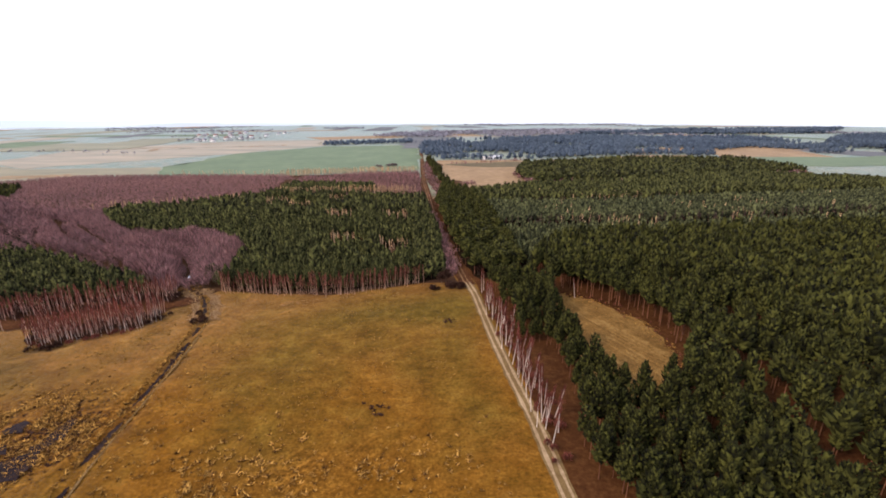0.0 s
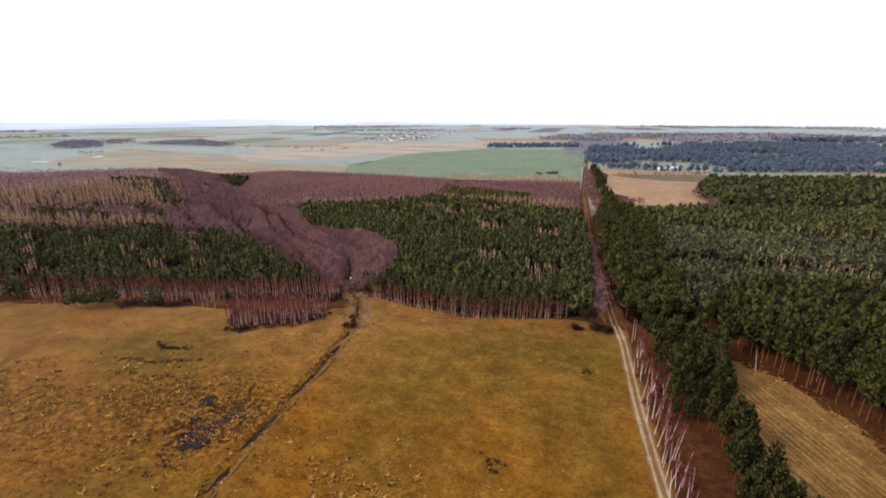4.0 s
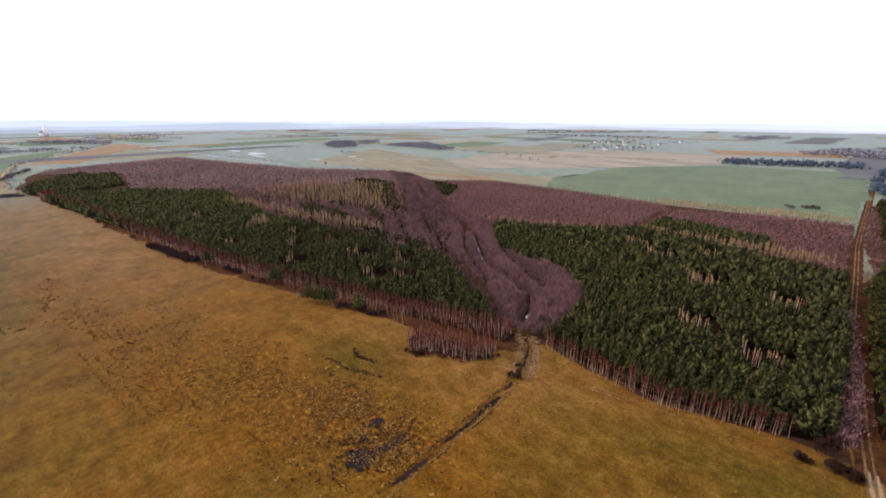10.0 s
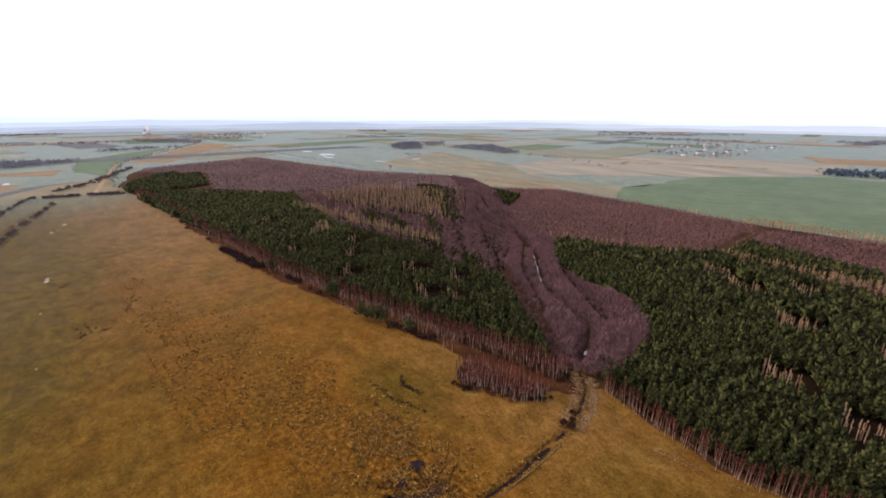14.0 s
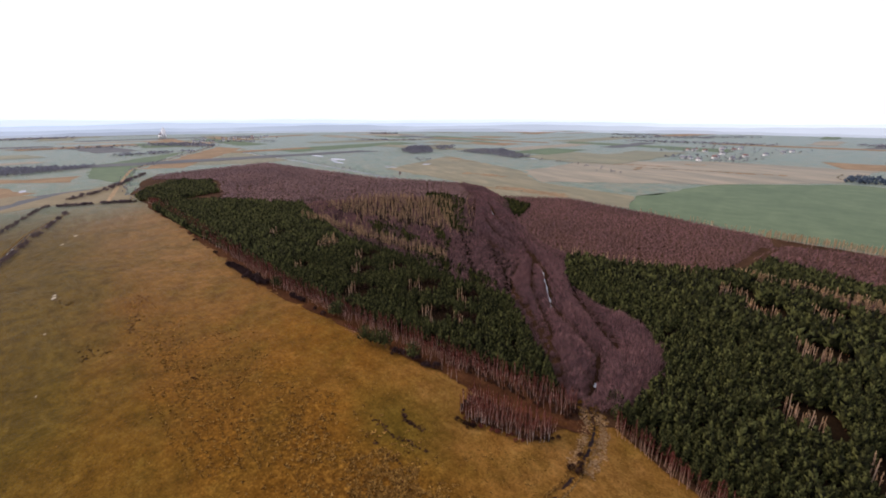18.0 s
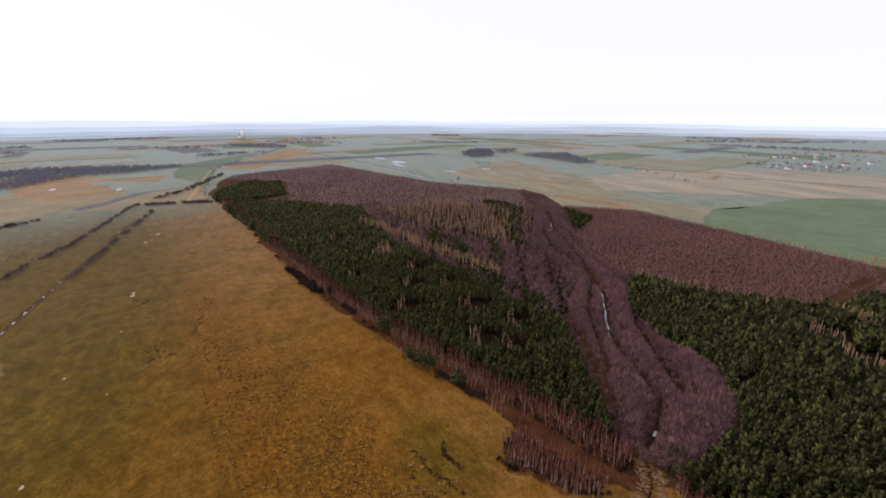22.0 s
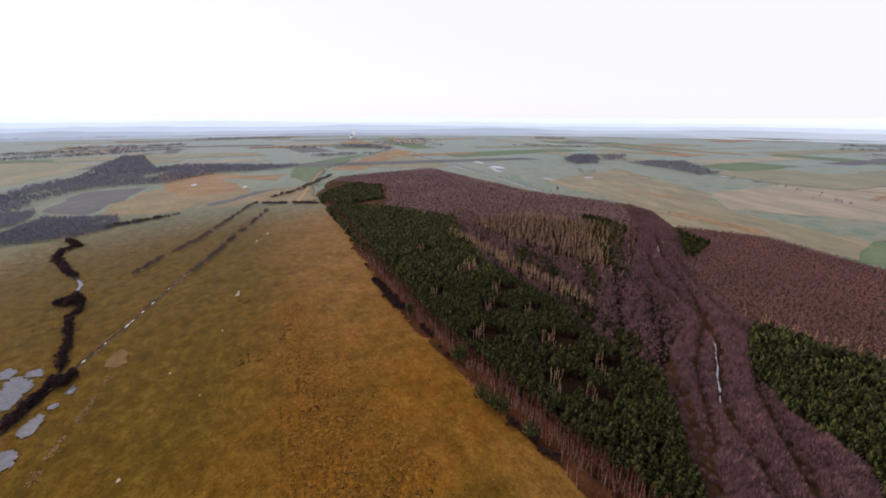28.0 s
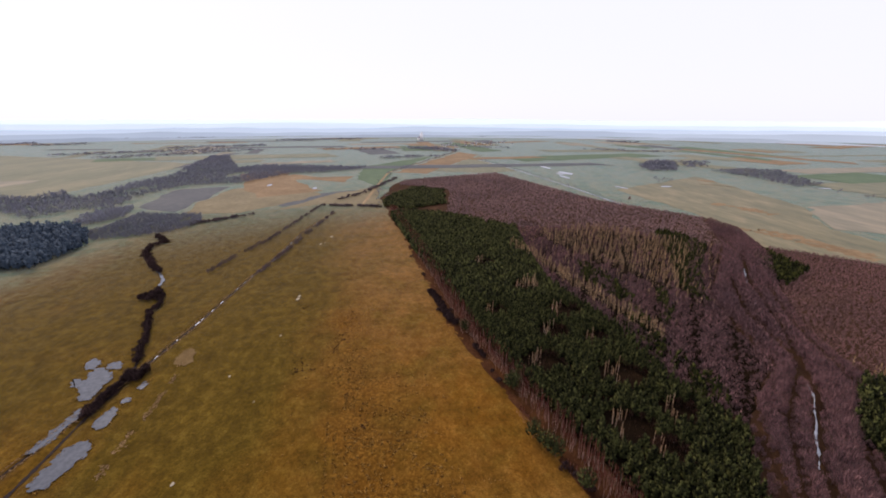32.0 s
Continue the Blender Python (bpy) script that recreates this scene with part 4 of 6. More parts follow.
CREEK_POOLS = [
    ([(-202, -88), (-211, -91), (-219, -87), (-212, -83.5), (-202, -82)], WATER, "long shallow pool beside creek"),
    ([(-187, -104), (-197, -104), (-217, -104), (-215, -100), (-204, -98.5), (-190, -99)], WATER, "narrow flooded strip along creek"),
    ([(-222, -90), (-226, -85), (-219, -84)], WATER, "small puddle beside creek"),
    ([(-232, -88), (-240, -85), (-230, -83)], WATER, "small puddle below willow")]
for poly, mat, label in MUD_POOLS + FLOOD_POOLS + CREEK_POOLS:
    sheet("pond", poly, 0.34, mat, label, "pond", 1.0, 0.7, 1)
    margins.append(along(poly + poly[:1], 0.45, 0.7))
for x, y, w, h, t in ((-1293.6, 324.5, 28, 9, 10), (-1218, 380.5, 40, 10, 5), (-1090.5, 396.2, 34, 16, 8), (-1074.7, 376.7, 20, 8, 8), (-865, 435.5, 22, 6, 20), (-873.6, 529.5, 8, 14, 10), (-829.3, 848.8, 50, 8, 60), (-1018.5, 372.2, 30, 9, 6), (-1051, -330.2, 16, 6, 0), (-907.9, -254.6, 14, 5, 5), (-866.7, -154.7, 14, 5, 0)):
    c, s = math.cos(radians(t)), math.sin(radians(t))
    sheet("flood_pool", [(x + c * u * w - s * v * h, y + s * u * w + c * v * h) for u, v in ((-1, 0), (-0.4, -0.8), (0.5, -0.6), (1, 0.1), (0.3, 0.9), (-0.6, 0.6))], 0.3, WATER, "bright sheet of flood water on plain", "pond", 1.5, 4)

# ---- templates ----
PINES = [pine_form(i, 24, 0.2, 0.165) for i in range(6)]
PINES_THIN = [pine_form(20 + i, 8, 0.2, 0.2) for i in range(5)]
PINES_YOUNG = [pine_form(30 + i, 15, 0.2, 0.16) for i in range(6)]
PINES_TALL = [pine_form(40 + i, 92, 0.4 + 0.05 * (i % 3), 0.13 + 0.02 * (i % 2), cap=float(i % 3 == 0)) for i in range(6)]
PINES_RIM = [pine_form(46 + i, 90, 0.55, 0.14, 4, float(i % 2), 0.015) for i in range(4)]
PINES_TALL_THIN = [pine_form(50 + i, 10, 0.38, 0.15, cap=float(i % 2)) for i in range(5)]
FAR_FORMS = [pine_form(180 + i, 8, 0.3, 0.17, cap=1.0) for i in range(5)]
PINES_MID = [pine_form(55 + i, 28, 0.42, 0.13, cap=float(i % 2)) for i in range(5)]
ALDER_FORMS = [bare_form(60 + i, 120, 0.31, 0.2, 0.017, 1, 3) for i in range(6)]
ALDER_FINE = [bare_form(66 + i, 260, 0.34, 0.15, 0.024, 2, 7) for i in range(3)]
ALDER_THIN = [bare_form(70 + i, 34, 0.34, 0.2, 0.04, 1, 2) for i in range(5)]
SAPLING_FORMS = [bare_form(80 + i, 19, 0.42, 0.05, 0.06, 1, 0) for i in range(5)]
BIRCHES = [spire_form(90 + i, 36, 0.17, 0.016, 0.14, 0.22, 0.0075, 0.08) for i in range(6)]
BIRCHES_FINE = [spire_form(140 + i, 64, 0.17, 0.012, 0.14, 0.3, 0.0072, 0.09) for i in range(7)]
PINES_FINE = [pine_form(150 + i, 64, 0.18, 0.165) for i in range(6)]
PINES_TALL_FINE = [pine_form(160 + i, 150, 0.38 + 0.06 * (i % 3), 0.15 + 0.02 * (i % 3), cap=float(i % 4 == 3), thick=0.012) for i in range(8)]
LARCH_FORMS = [spire_form(100 + i, 44, 0.14, 0.038, 0.07, 0.1, 0.014) for i in range(5)]
LARCH_SLIM = [spire_form(190 + i, 26, 0.12, 0.028, 0.08, 0.3, 0.016, 0.05) for i in range(5)]
COPSE_FORMS = [bare_form(210 + i, 15, 0.36, 0.1, 0.09, 1, 0) for i in range(5)]
BUSHES = [bare_form(110 + i, 150, 0.6, 0.02, 0.075, 3, 4) for i in range(4)]
HEDGE_FORMS = [bare_form(115 + i, 60, 0.6, 0.02, 0.11, 2, 0) for i in range(4)]
TUSSOCKS = [(*taper((0, 0, -0.1), (0, 0, 0.4), 0.3, 0.1, 3), *sticks(np.c_[np.random.default_rng(i).uniform(-0.4, 0.4, (9, 2)), np.zeros(9)], np.c_[np.random.default_rng(i + 9).uniform(-1.0, 1.0, (9, 2)), np.random.default_rng(i).uniform(0.5, 1, 9)], 0.4)) for i in range(5)]

# ---- pine plantation between stream and track, with felled gaps holding larches ----
HOLES = [(-64.8, 273.3, 9), (-51.4, 215.6, 7.5), (-22.9, 203.7, 7.5), (-100.1, 302.6, 9), (-29.2, 270.2, 8), (-122.2, 316.6, 9), (-78, 323.8, 8)]
p = seeded(PINE_MID, 2.7)
for x, y, r in HOLES:
    p = p[((p[:, 0] - x) / (r * 1.25)) ** 2 + ((p[:, 1] - y) / (r * 1.5)) ** 2 > 1]
p = p[np.array([noise.noise((x * 0.11, y * 0.11, 7.0)) for x, y in p]) > -0.42]
front = p[:, 1] < 200
edge_pines = p[front][np.argsort(p[front][:, 1])]
planted("pine_tree", PINES_FINE, edge_pines[:110], 7.6, (PINE_BARK, PINE), "young dark green pine at plantation edge", "pine tree", "pines of plantation edge")
rest = np.concatenate([edge_pines[110:], p[~front]])
stand("pine_plantation_back", PINES_THIN, rest[rest[:, 1] > 265], 7.8, (PINE_BARK, PINE), "far end of young pine plantation", "pine plantation", (0.65, 1.2))
rest = rest[rest[:, 1] <= 265]
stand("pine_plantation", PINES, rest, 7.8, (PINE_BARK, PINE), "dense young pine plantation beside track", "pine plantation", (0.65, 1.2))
hp = np.concatenate([along([(x - r * 1.0, y - r * 0.1), (x - r * 0.4, y - r * 0.8), (x + r * 0.9, y - r * 0.6)], 0.8, 1.3) for x, y, r in HOLES])
# Added dark scrub stands in for the shade inside the gaps.
stand("gap_scrub", SAPLING_FORMS, np.concatenate([rng.normal(0, r * 0.5, (14, 2)) + (x, y) for x, y, r in HOLES]), 2.2, (GREY_BARK, BRUSH), "dark scrub added for shade in plantation gaps", "scrub")
stand("larch_group", LARCH_SLIM, hp, 7.8, (BIRCH_BARK, LARCH), "tan bare larches in plantation gaps", "larches")
stand("larch_row", LARCH_FORMS, np.concatenate([along([(-136.7, 346.5), (-93.7, 351.1), (-56.9, 356.5), (-26.2, 360)], 0.45, 2.4), along([(-232.8, 285.9), (-187.6, 308.1), (-149.5, 322.2)], 2.0, 2)]), 8.5, (GREY_BARK, LARCH), "tan row of bare larches behind pines", "larches")
stand("birch_row_far", LARCH_FORMS, np.concatenate([along([(-177, 483.5), (-89.4, 503.4), (-32.2, 512.8)], 0.5, 3.2), along([(-298.8, 480.1), (-177, 483.5)], 3.0, 3)]), 7, (BIRCH_BARK, LARCH), "tan row of bare trees beside green field", "bare trees")
stand("pine_strip", PINES_THIN, seeded([(-137.5, 369.5), (-87.3, 362), (-59.7, 371.6), (-61.7, 391.1), (-141.8, 399.2)], 2.7), 7.6, (PINE_BARK, PINE), "dark pine strip among bare saplings", "pines")

# birches along the plantation's southern edge
row = np.concatenate([along([(-86, 154), (-58.6, 151.2), (-37.6, 151.2), (-9.1, 162.6)], 0.5, 1.0)])
planted("birch_tree", BIRCHES_FINE, row, 7.4, (BIRCH_BARK, BIRCH_TWIG), "slim bare birch at pasture edge", "birch tree", "birches of northern pasture edge", (0.6, 1.15))

# ---- western pine wood with its birch edge ----
WEST_HOLES = [(-310.5, 151.2, 10), (-232.1, 158.5, 10), (-280.4, 135.6, 8), (-193.9, 144.7, 9), (-246.3, 120.8, 9), (-202.8, 170.5, 7), (-180, 154, 6), (-353.6, 133.9, 9), (-310.8, 104.5, 7), (-414.1, 108.7, 9), (-270.9, 158.5, 6)]
p = seeded(PINE_WEST, 2.7)
for x, y, r in WEST_HOLES:
    p = p[((p[:, 0] - x) / (r * 1.2)) ** 2 + ((p[:, 1] - y) / (r * 1.3)) ** 2 > 1]
p = p[np.array([noise.noise((x * 0.11, y * 0.11, 7.0)) for x, y in p]) > -0.42]
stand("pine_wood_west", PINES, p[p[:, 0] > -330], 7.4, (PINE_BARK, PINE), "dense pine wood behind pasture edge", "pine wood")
stand("pine_wood_far_west", PINES_THIN, p[p[:, 0] <= -330], 7.2, (PINE_BARK, PINE), "dark far end of pine wood", "pine wood")
# Dark scrub added inside the gaps and along their north rims imitates shade.
gap_pts = np.concatenate([rng.normal(0, r * 0.5, (40, 2)) + (x, y) for x, y, r in WEST_HOLES] + [along([(x - r * 1.3, y + r * 0.5), (x - r * 0.5, y + r * 1.35), (x + r * 0.6, y + r * 1.4), (x + r * 1.3, y + r * 0.6)], 0.55, 1.2) for x, y, r in WEST_HOLES])
stand("west_gap_scrub", SAPLING_FORMS, gap_pts, np.where(np.arange(len(gap_pts)) < 40 * len(WEST_HOLES), 2.2, 4.6), (GREY_BARK, BRUSH), "dark bare scrub added for shade in western pine gaps", "scrub")
hp = np.concatenate([along([(x - r * 0.9, y + r * 0.2), (x - r * 0.2, y - r * 0.7), (x + r * 0.8, y - r * 0.5)], 1.6, 1.1) for x, y, r in WEST_HOLES])
stand("larch_group_west", LARCH_SLIM, hp, 7.4, (BIRCH_BARK, LARCH), "bare tan trees in pine gaps", "larches")
e = np.array([(-145, 127), (-179.4, 116.8), (-226.5, 102.1), (-286.1, 82.1), (-370.7, 65.3), (-474.1, 45.4), (-669.7, 3.1)])
pts = np.concatenate([along([tuple(q) for q in e + np.array((0.8, 4.0)) * s], 1.15, 1.3) for s in (0, 0.5, 1.1, 1.8)])
order = pts[np.argsort(-pts[:, 0])]
planted("birch_tree", BIRCHES_FINE, order[:40], 7.2, (RED_BARK, BIRCH_TWIG), "slim reddish bare birch on forest edge", "birch tree", "birches of western forest edge")
stand("birch_edge", BIRCHES, order[40:], 7.2, (RED_BARK, BIRCH_TWIG), "long reddish row of bare birches", "birches")
stand("thicket_brush", BUSHES, np.concatenate([seeded(THICKET, 2.4), seeded(THICKET_BACK, 2.4)]), 2.0, (GREY_BARK, BRUSH), "dark undergrowth filling birch thicket", "undergrowth", (0.6, 1.2))
pts = np.concatenate([seeded(THICKET, 1.5), seeded(THICKET_BACK, 1.8)])
stand("birch_thicket", BIRCHES, pts, 7.2, (RED_BARK, BIRCH_TWIG), "dense reddish thicket of bare birches", "birches")
front_row = along([(-124.5, 114), (-116, 112.8), (-107, 118.5), (-97, 123.5), (-94.5, 131)], 0.95, 0.8)
planted("birch_tree", BIRCHES_FINE, front_row, 7.4, (WHITE_BARK, BIRCH_TWIG), "pale-stemmed bare birch at thicket front", "birch tree", "birches of thicket front", (0.6, 1.15))
pts = along([(-125, 114), (-116, 112), (-107, 117.5), (-98, 122)], 1.6, 0.7)
planted("bush", BUSHES, pts, 1.6, (GREY_BARK, BIRCH_TWIG), "low brown scrub before birch thicket", "bush", "scrub of birch thicket")

# evergreen and bare bushes on the pasture's edge
ever = [(-190.5, 102), (-187, 104), (-180, 108.5), (-164, 115), (-183.5, 106), (-229, 101), (-227, 98.5), (-286, 81.5), (-224, 100.5), (-289, 80.5), (-87, 157.5), (-84, 158.8), (-93, 163)]
planted("pine_bush", [pine_form(130 + i, 120, 0.3, 0.27, cap=1.0, thick=0.022) for i in range(4)], ever, 9.0, (PINE_BARK, PINE), "bushy rounded pine at pasture edge", "pine tree", "bushy pines of pasture edge", (0.75, 1.1), (1.15, 1.5))
scrub = np.concatenate([along([(-296, 77), (-303, 73.5), (-322, 68.5), (-352, 61)], 0.55, 1.3), along([(-254, 89.5), (-268, 85)], 1.2, 0.9), along([(-150, 119.5), (-163, 115), (-176, 110)], 2.2, 1.0), np.array([(-388, 55), (-389.5, 54), (-440, 42), (-441, 43.5), (-240, 92), (-231, 94)])])
planted("bush", BUSHES, scrub, 3.3, (GREY_BARK, WILLOW), "dark leafless bush along pasture edge", "bush", "bushes of pasture edge", (0.6, 1.3))
stand("young_birch_strip", BIRCHES, np.concatenate([along([(-191, 106), (-197, 102.5), (-209, 99.5)], 0.35, 1.0), along([(-166, 114.5), (-176, 113)], 0.7, 1.0)]), 3.6, (RED_BARK, BIRCH_TWIG), "low reddish young birches at pasture edge", "birches")
planted("birch_tree", BIRCHES_FINE, [(-142, 121), (-145, 121.5), (-139.5, 122.5), (-150, 121.5)], 8.2, (WHITE_BARK, BIRCH_TWIG), "taller white-barked birch at pasture edge", "birch tree", "white birches of pasture edge")
planted("bush", BUSHES, np.concatenate([along([(-119, 109.5), (-112, 112.5)], 0.8, 0.7), along([(-96, 126.5), (-92, 134)], 0.9, 0.7)]), 2.2, (GREY_BARK, BRUSH), "low dark brown scrub beside birch thicket", "bush", "dark scrub of birch thicket", (0.5, 1.2))
planted("bush", BUSHES, [(-79.3, 128.7), (-80.7, 130.6), (-78.4, 127.3), (-81.2, 126.8), (-83.1, 133.4)], 2.6, (GREY_BARK, BRUSH), "brown leafless bush beside ditch", "bush", "bushes by ditch")
bend_pts = rng.uniform(-1, 1, (60, 2))
bend_pts = bend_pts[np.hypot(*bend_pts.T) < 1]
planted("bush", BUSHES, np.concatenate([bend_pts[:20] * (3.4, 2.0) + (5.0, 157.0), bend_pts[20:26] * (1.5, 1.0) + (-3.0, 154.6)]), 2.6, (GREY_BARK, BRUSH), "low dark brown bush beside track bend", "bush", "bushes by track bend", (0.6, 1.2))
planted("alder_tree", ALDER_FINE, [(-0.6, 161.0), (1.2, 162.4), (21.6, 169.2), (25.4, 176.8), (18.6, 178.7), (22.3, 188.1), (14.9, 171.1)], 7.0, (GREY_BARK, BRUSH), "bare brown tree beside track bend", "tree", "bare trees by track bend")

# ---- alder wood along the stream ----
p = seeded(ALDERS, 2.5)
d = off_line(p, STREAM)
GROOVE = [(-115, 195.7), (-142.8, 211.2), (-174.7, 231.9), (-210.6, 267.5), (-277.1, 290.5), (-350.3, 326.6)]
g2 = off_line(p, GROOVE)
g3 = off_line(p, [(-142.9, 181.8), (-193.1, 214.5), (-238.6, 258.2), (-303.9, 275.9), (-367.2, 309.8)])
p, d, g2, g3 = (q_[(d > np.where(((p[:, 0] < -355) & (p[:, 0] > -410)) | ((p[:, 0] < -165) & (p[:, 0] > -245)), np.where(p[:, 0] < -300, 3.0, 2.3), 1.1)) & (g2 > 1.3) & (g3 > 1.1)] for q_ in (p, d, g2, g3))
rim = off_line(p, ALDERS + ALDERS[:1])
lobe = np.array([noise.noise((x * 0.06, y * 0.06, 2.0)) for x, y in p])
dome = np.clip(np.minimum.reduce([d - 0.6, g2 - 1.0, g3 - 0.8, rim + 0.6]) / 6.5, 0, 1)
clump = np.array([noise.noise((x * 0.13, y * 0.13, 6.0)) for x, y in p])
high = 0.9 + 8.0 * np.sqrt(1 - (1 - dome) ** 2) + 0.8 * lobe + 2.2 * clump * dome
high = high * np.clip((p[:, 0] + 640) / 200, 0.42, 1) * (0.86 + 0.16 * np.sqrt(np.abs(np.sin(math.pi * (d + 3 * lobe) / 17))))
close = p[:, 0] > -260
stand("alder_wood", ALDER_FORMS, p[close], high[close], (GREY_BARK, ALDER), "mauve-brown bare alder wood along stream", "alder wood", (0.9, 1.08), (0.95, 1.35))
stand("alder_wood_far", ALDER_THIN, p[~close], high[~close], (GREY_BARK, ALDER), "far mauve-brown bare alder wood", "alder wood", (0.9, 1.08), (0.95, 1.4))

planted("alder_tree", [bare_form(75, 90, 0.2, 0.35, 0.012, 1, 7)], [(-705, 378)], 14, (GREY_BARK, ALDER), "lone tall bare tree beside canal", "tree", "lone trees")
back = PINE_WEST[-8:] + PINE_WEST[:1]
stand("alder_fringe", ALDER_FORMS, np.concatenate([along([(x + 1, y + 2.5) for x, y in back], 1.0, 2.2), along([(-84, 160), (-95, 197), (-122, 228), (-150, 226), (-192, 242), (-232, 284)], 3.0, 1.5)]), 4.8, (GREY_BARK, ALDER), "bare alder fringe behind pine wood", "alders")

# ---- sapling plantations ----
p = seeded(SAPLINGS, 2.6)
p = p[off_line(p, [(-157.8, 440.4), (-142.1, 348.2)]) > 3]
stand("sapling_plantation", SAPLING_FORMS, p, 3.8, (GREY_BARK, SAPLING), "wide dense purple-brown sapling plantation", "saplings", (0.8, 1.15))
PINE_STRIP = [(-137.5, 369.5), (-87.3, 362), (-59.7, 371.6), (-61.7, 391.1), (-141.8, 399.2)]
p = seeded(SAPLINGS_NORTH, 2.8)
p = p[~inside(p, PINE_STRIP)]
stand("sapling_plantation_north", SAPLING_FORMS, p, 4.2, (GREY_BARK, ALDER), "purple-brown saplings beside woodland ride", "saplings", (0.8, 1.15))
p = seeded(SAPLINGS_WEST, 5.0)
stand("sapling_plantation_west", SAPLING_FORMS, p, 4.6, (GREY_BARK, HAZED_SAPLING), "far mauve-brown saplings paled by painted haze", "saplings", (0.8, 1.2), (1.3, 1.8))
p = seeded(MIXED, 3.7)
p = p[off_line(p, [(-440.8, 158.3), (-369, 173.7), (-306, 190.1), (-273.7, 197.6)]) > 5]
p = p[~inside(p, LARCHES) | (rng.uniform(0, 1, len(p)) < 0.2)]
MIXED_FORMS = [bare_form(195 + i, 46, 0.42, 0.12, 0.036, 1, 2) for i in range(5)]
stand("mixed_wood", MIXED_FORMS, p, 2.0 + 5.6 * np.sqrt(np.abs(np.sin(math.pi * (off_line(p, STREAM) + 8 * np.array([noise.noise((x * 0.02, y * 0.02, 9.0)) for x, y in p])) / 24))), (GREY_BARK, ALDER), "bare mauve wood between pines and stream", "bare wood", (0.88, 1.1))
stand("larch_wood", LARCH_FORMS, seeded(LARCHES, 5.3), 10.5, (GREY_BARK, LARCH), "tan bare larch wood among alders", "larch wood")
q_ = seeded(MIXED, 5.5)
near_larch = off_line(q_, LARCHES + LARCHES[:1])
q_ = q_[(near_larch < 26) & ~inside(q_, LARCHES) & (rng.uniform(0, 1, len(q_)) < 0.5)]
stand("larch_scatter", LARCH_FORMS, q_, 7.0, (GREY_BARK, LARCH), "scattered tan larches among bare alders", "larches")
stand("larch_belt", LARCH_FORMS, np.concatenate([along([(-446.9, 156.5), (-369.1, 171.9), (-306, 189.2), (-268.3, 198.5)], 0.9, 4.2), along([(-473.1, 144.9), (-438.3, 156.5)], 1.5, 3), seeded([(-362.4, 133.9), (-346.5, 133.9), (-344.4, 143), (-360.3, 143)], 2.8)]), 10.5, (GREY_BARK, LARCH), "tan belt of bare larches", "larches")
stand("pine_belt_stream", PINES_THIN, np.concatenate([seeded([(-523, 325), (-512, 345), (-464, 350), (-377, 290), (-312, 258), (-339, 254), (-427, 290)], 3.4), seeded([(-434, 376), (-439, 395), (-388, 394), (-352, 345), (-388, 352)], 3.3), seeded([(-322, 205), (-242, 199), (-231, 186), (-286, 181)], 4.2), seeded([(-238.7, 195), (-216.2, 187), (-202.5, 196.2), (-221.4, 205.1)], 3)]), 6.6, (PINE_BARK, PINE_OLD), "dark pine strip beside alder wood", "pines")
stand("pine_plot_far", PINES_THIN, seeded(PINE_FAR, 4.0), 6, (PINE_BARK, PINE), "distant dark pine plot behind pasture", "pines", girth=(1.4, 1.9))
stand("pine_sliver", PINES_THIN, np.concatenate([seeded([(-416, 197), (-378, 209), (-320, 209), (-334, 190), (-371, 186)], 3.2), along([(-345, 238), (-310, 225), (-285, 212)], 1.2, 2.0)]), 6.4, (PINE_BARK, PINE_OLD), "dark sliver of pines among larches", "pines")
stand("scrub_far", SAPLING_FORMS, np.concatenate([seeded([(-573, 171.3), (-538.9, 184.6), (-548, 202), (-588.3, 193)], 3), along([(-670, -0.5), (-684.8, -23.7), (-695.9, -5.4)], 2, 6)]), 4, (GREY_BARK, BRUSH), "dark scrub beyond pine wood", "scrub")

# ---- woods east of the track ----
p = seeded(ROADSIDE, 2.9)
keep = (off_line(p, [(66, 106), (75, 92), (73, 74), (70, 60)]) > 3.2) & (off_line(p, ROAD) > 7.0) & ~((p[:, 1] > 96) & (p[:, 0] < 26) & (rng.uniform(0, 1, len(p)) < 0.3)) & ~((p[:, 0] < 30.5) & (p[:, 1] < 112) & (p[:, 1] > 74))
p = p[keep & (p[:, 1] > 34)]
p = p[np.argsort(p[:, 0] * 0.5 + np.abs(p[:, 1] - 90) * 0.4)]
planted("pine_tree", PINES_TALL_FINE, p[:200], 10.5, (PINE_BARK, PINE_OLD), "tall dark pine beside sandy track", "pine tree", "pines beside sandy track", (0.6, 1.25), (0.75, 1.05))
if len(p) > 200:
    stand("pine_roadside", PINES_TALL, p[200:], 10.5, (PINE_BARK, PINE_OLD), "dense tall pines near sandy track", "pine wood")
BIRCHES_ROAD = [spire_form(170 + i, 110, 0.2, 0.01, 0.15, 0.4, 0.015, 0.12) for i in range(9)]
row = np.concatenate([along([(22.6, 71.8), (20.3, 96.8), (18, 119.8), (15.4, 146.5)], 1.5, 1.2), along([(24.5, 77.6), (22.2, 100.7), (19.9, 121.7)], 2.6, 1.0)])
planted("birch_tree", BIRCHES_ROAD, row, 8.2, (WHITE_BARK, BIRCH_TWIG), "slender white-barked bare birch beside track", "birch tree", "birches beside sandy track")
planted("birch_tree", BIRCHES_ROAD, [(14.6, 152.2), (15.5, 154.1), (48.5, 146.5)], 9.0, (WHITE_BARK, BIRCH_TWIG), "lone pale birch at clearing edge", "birch tree", "lone birches")
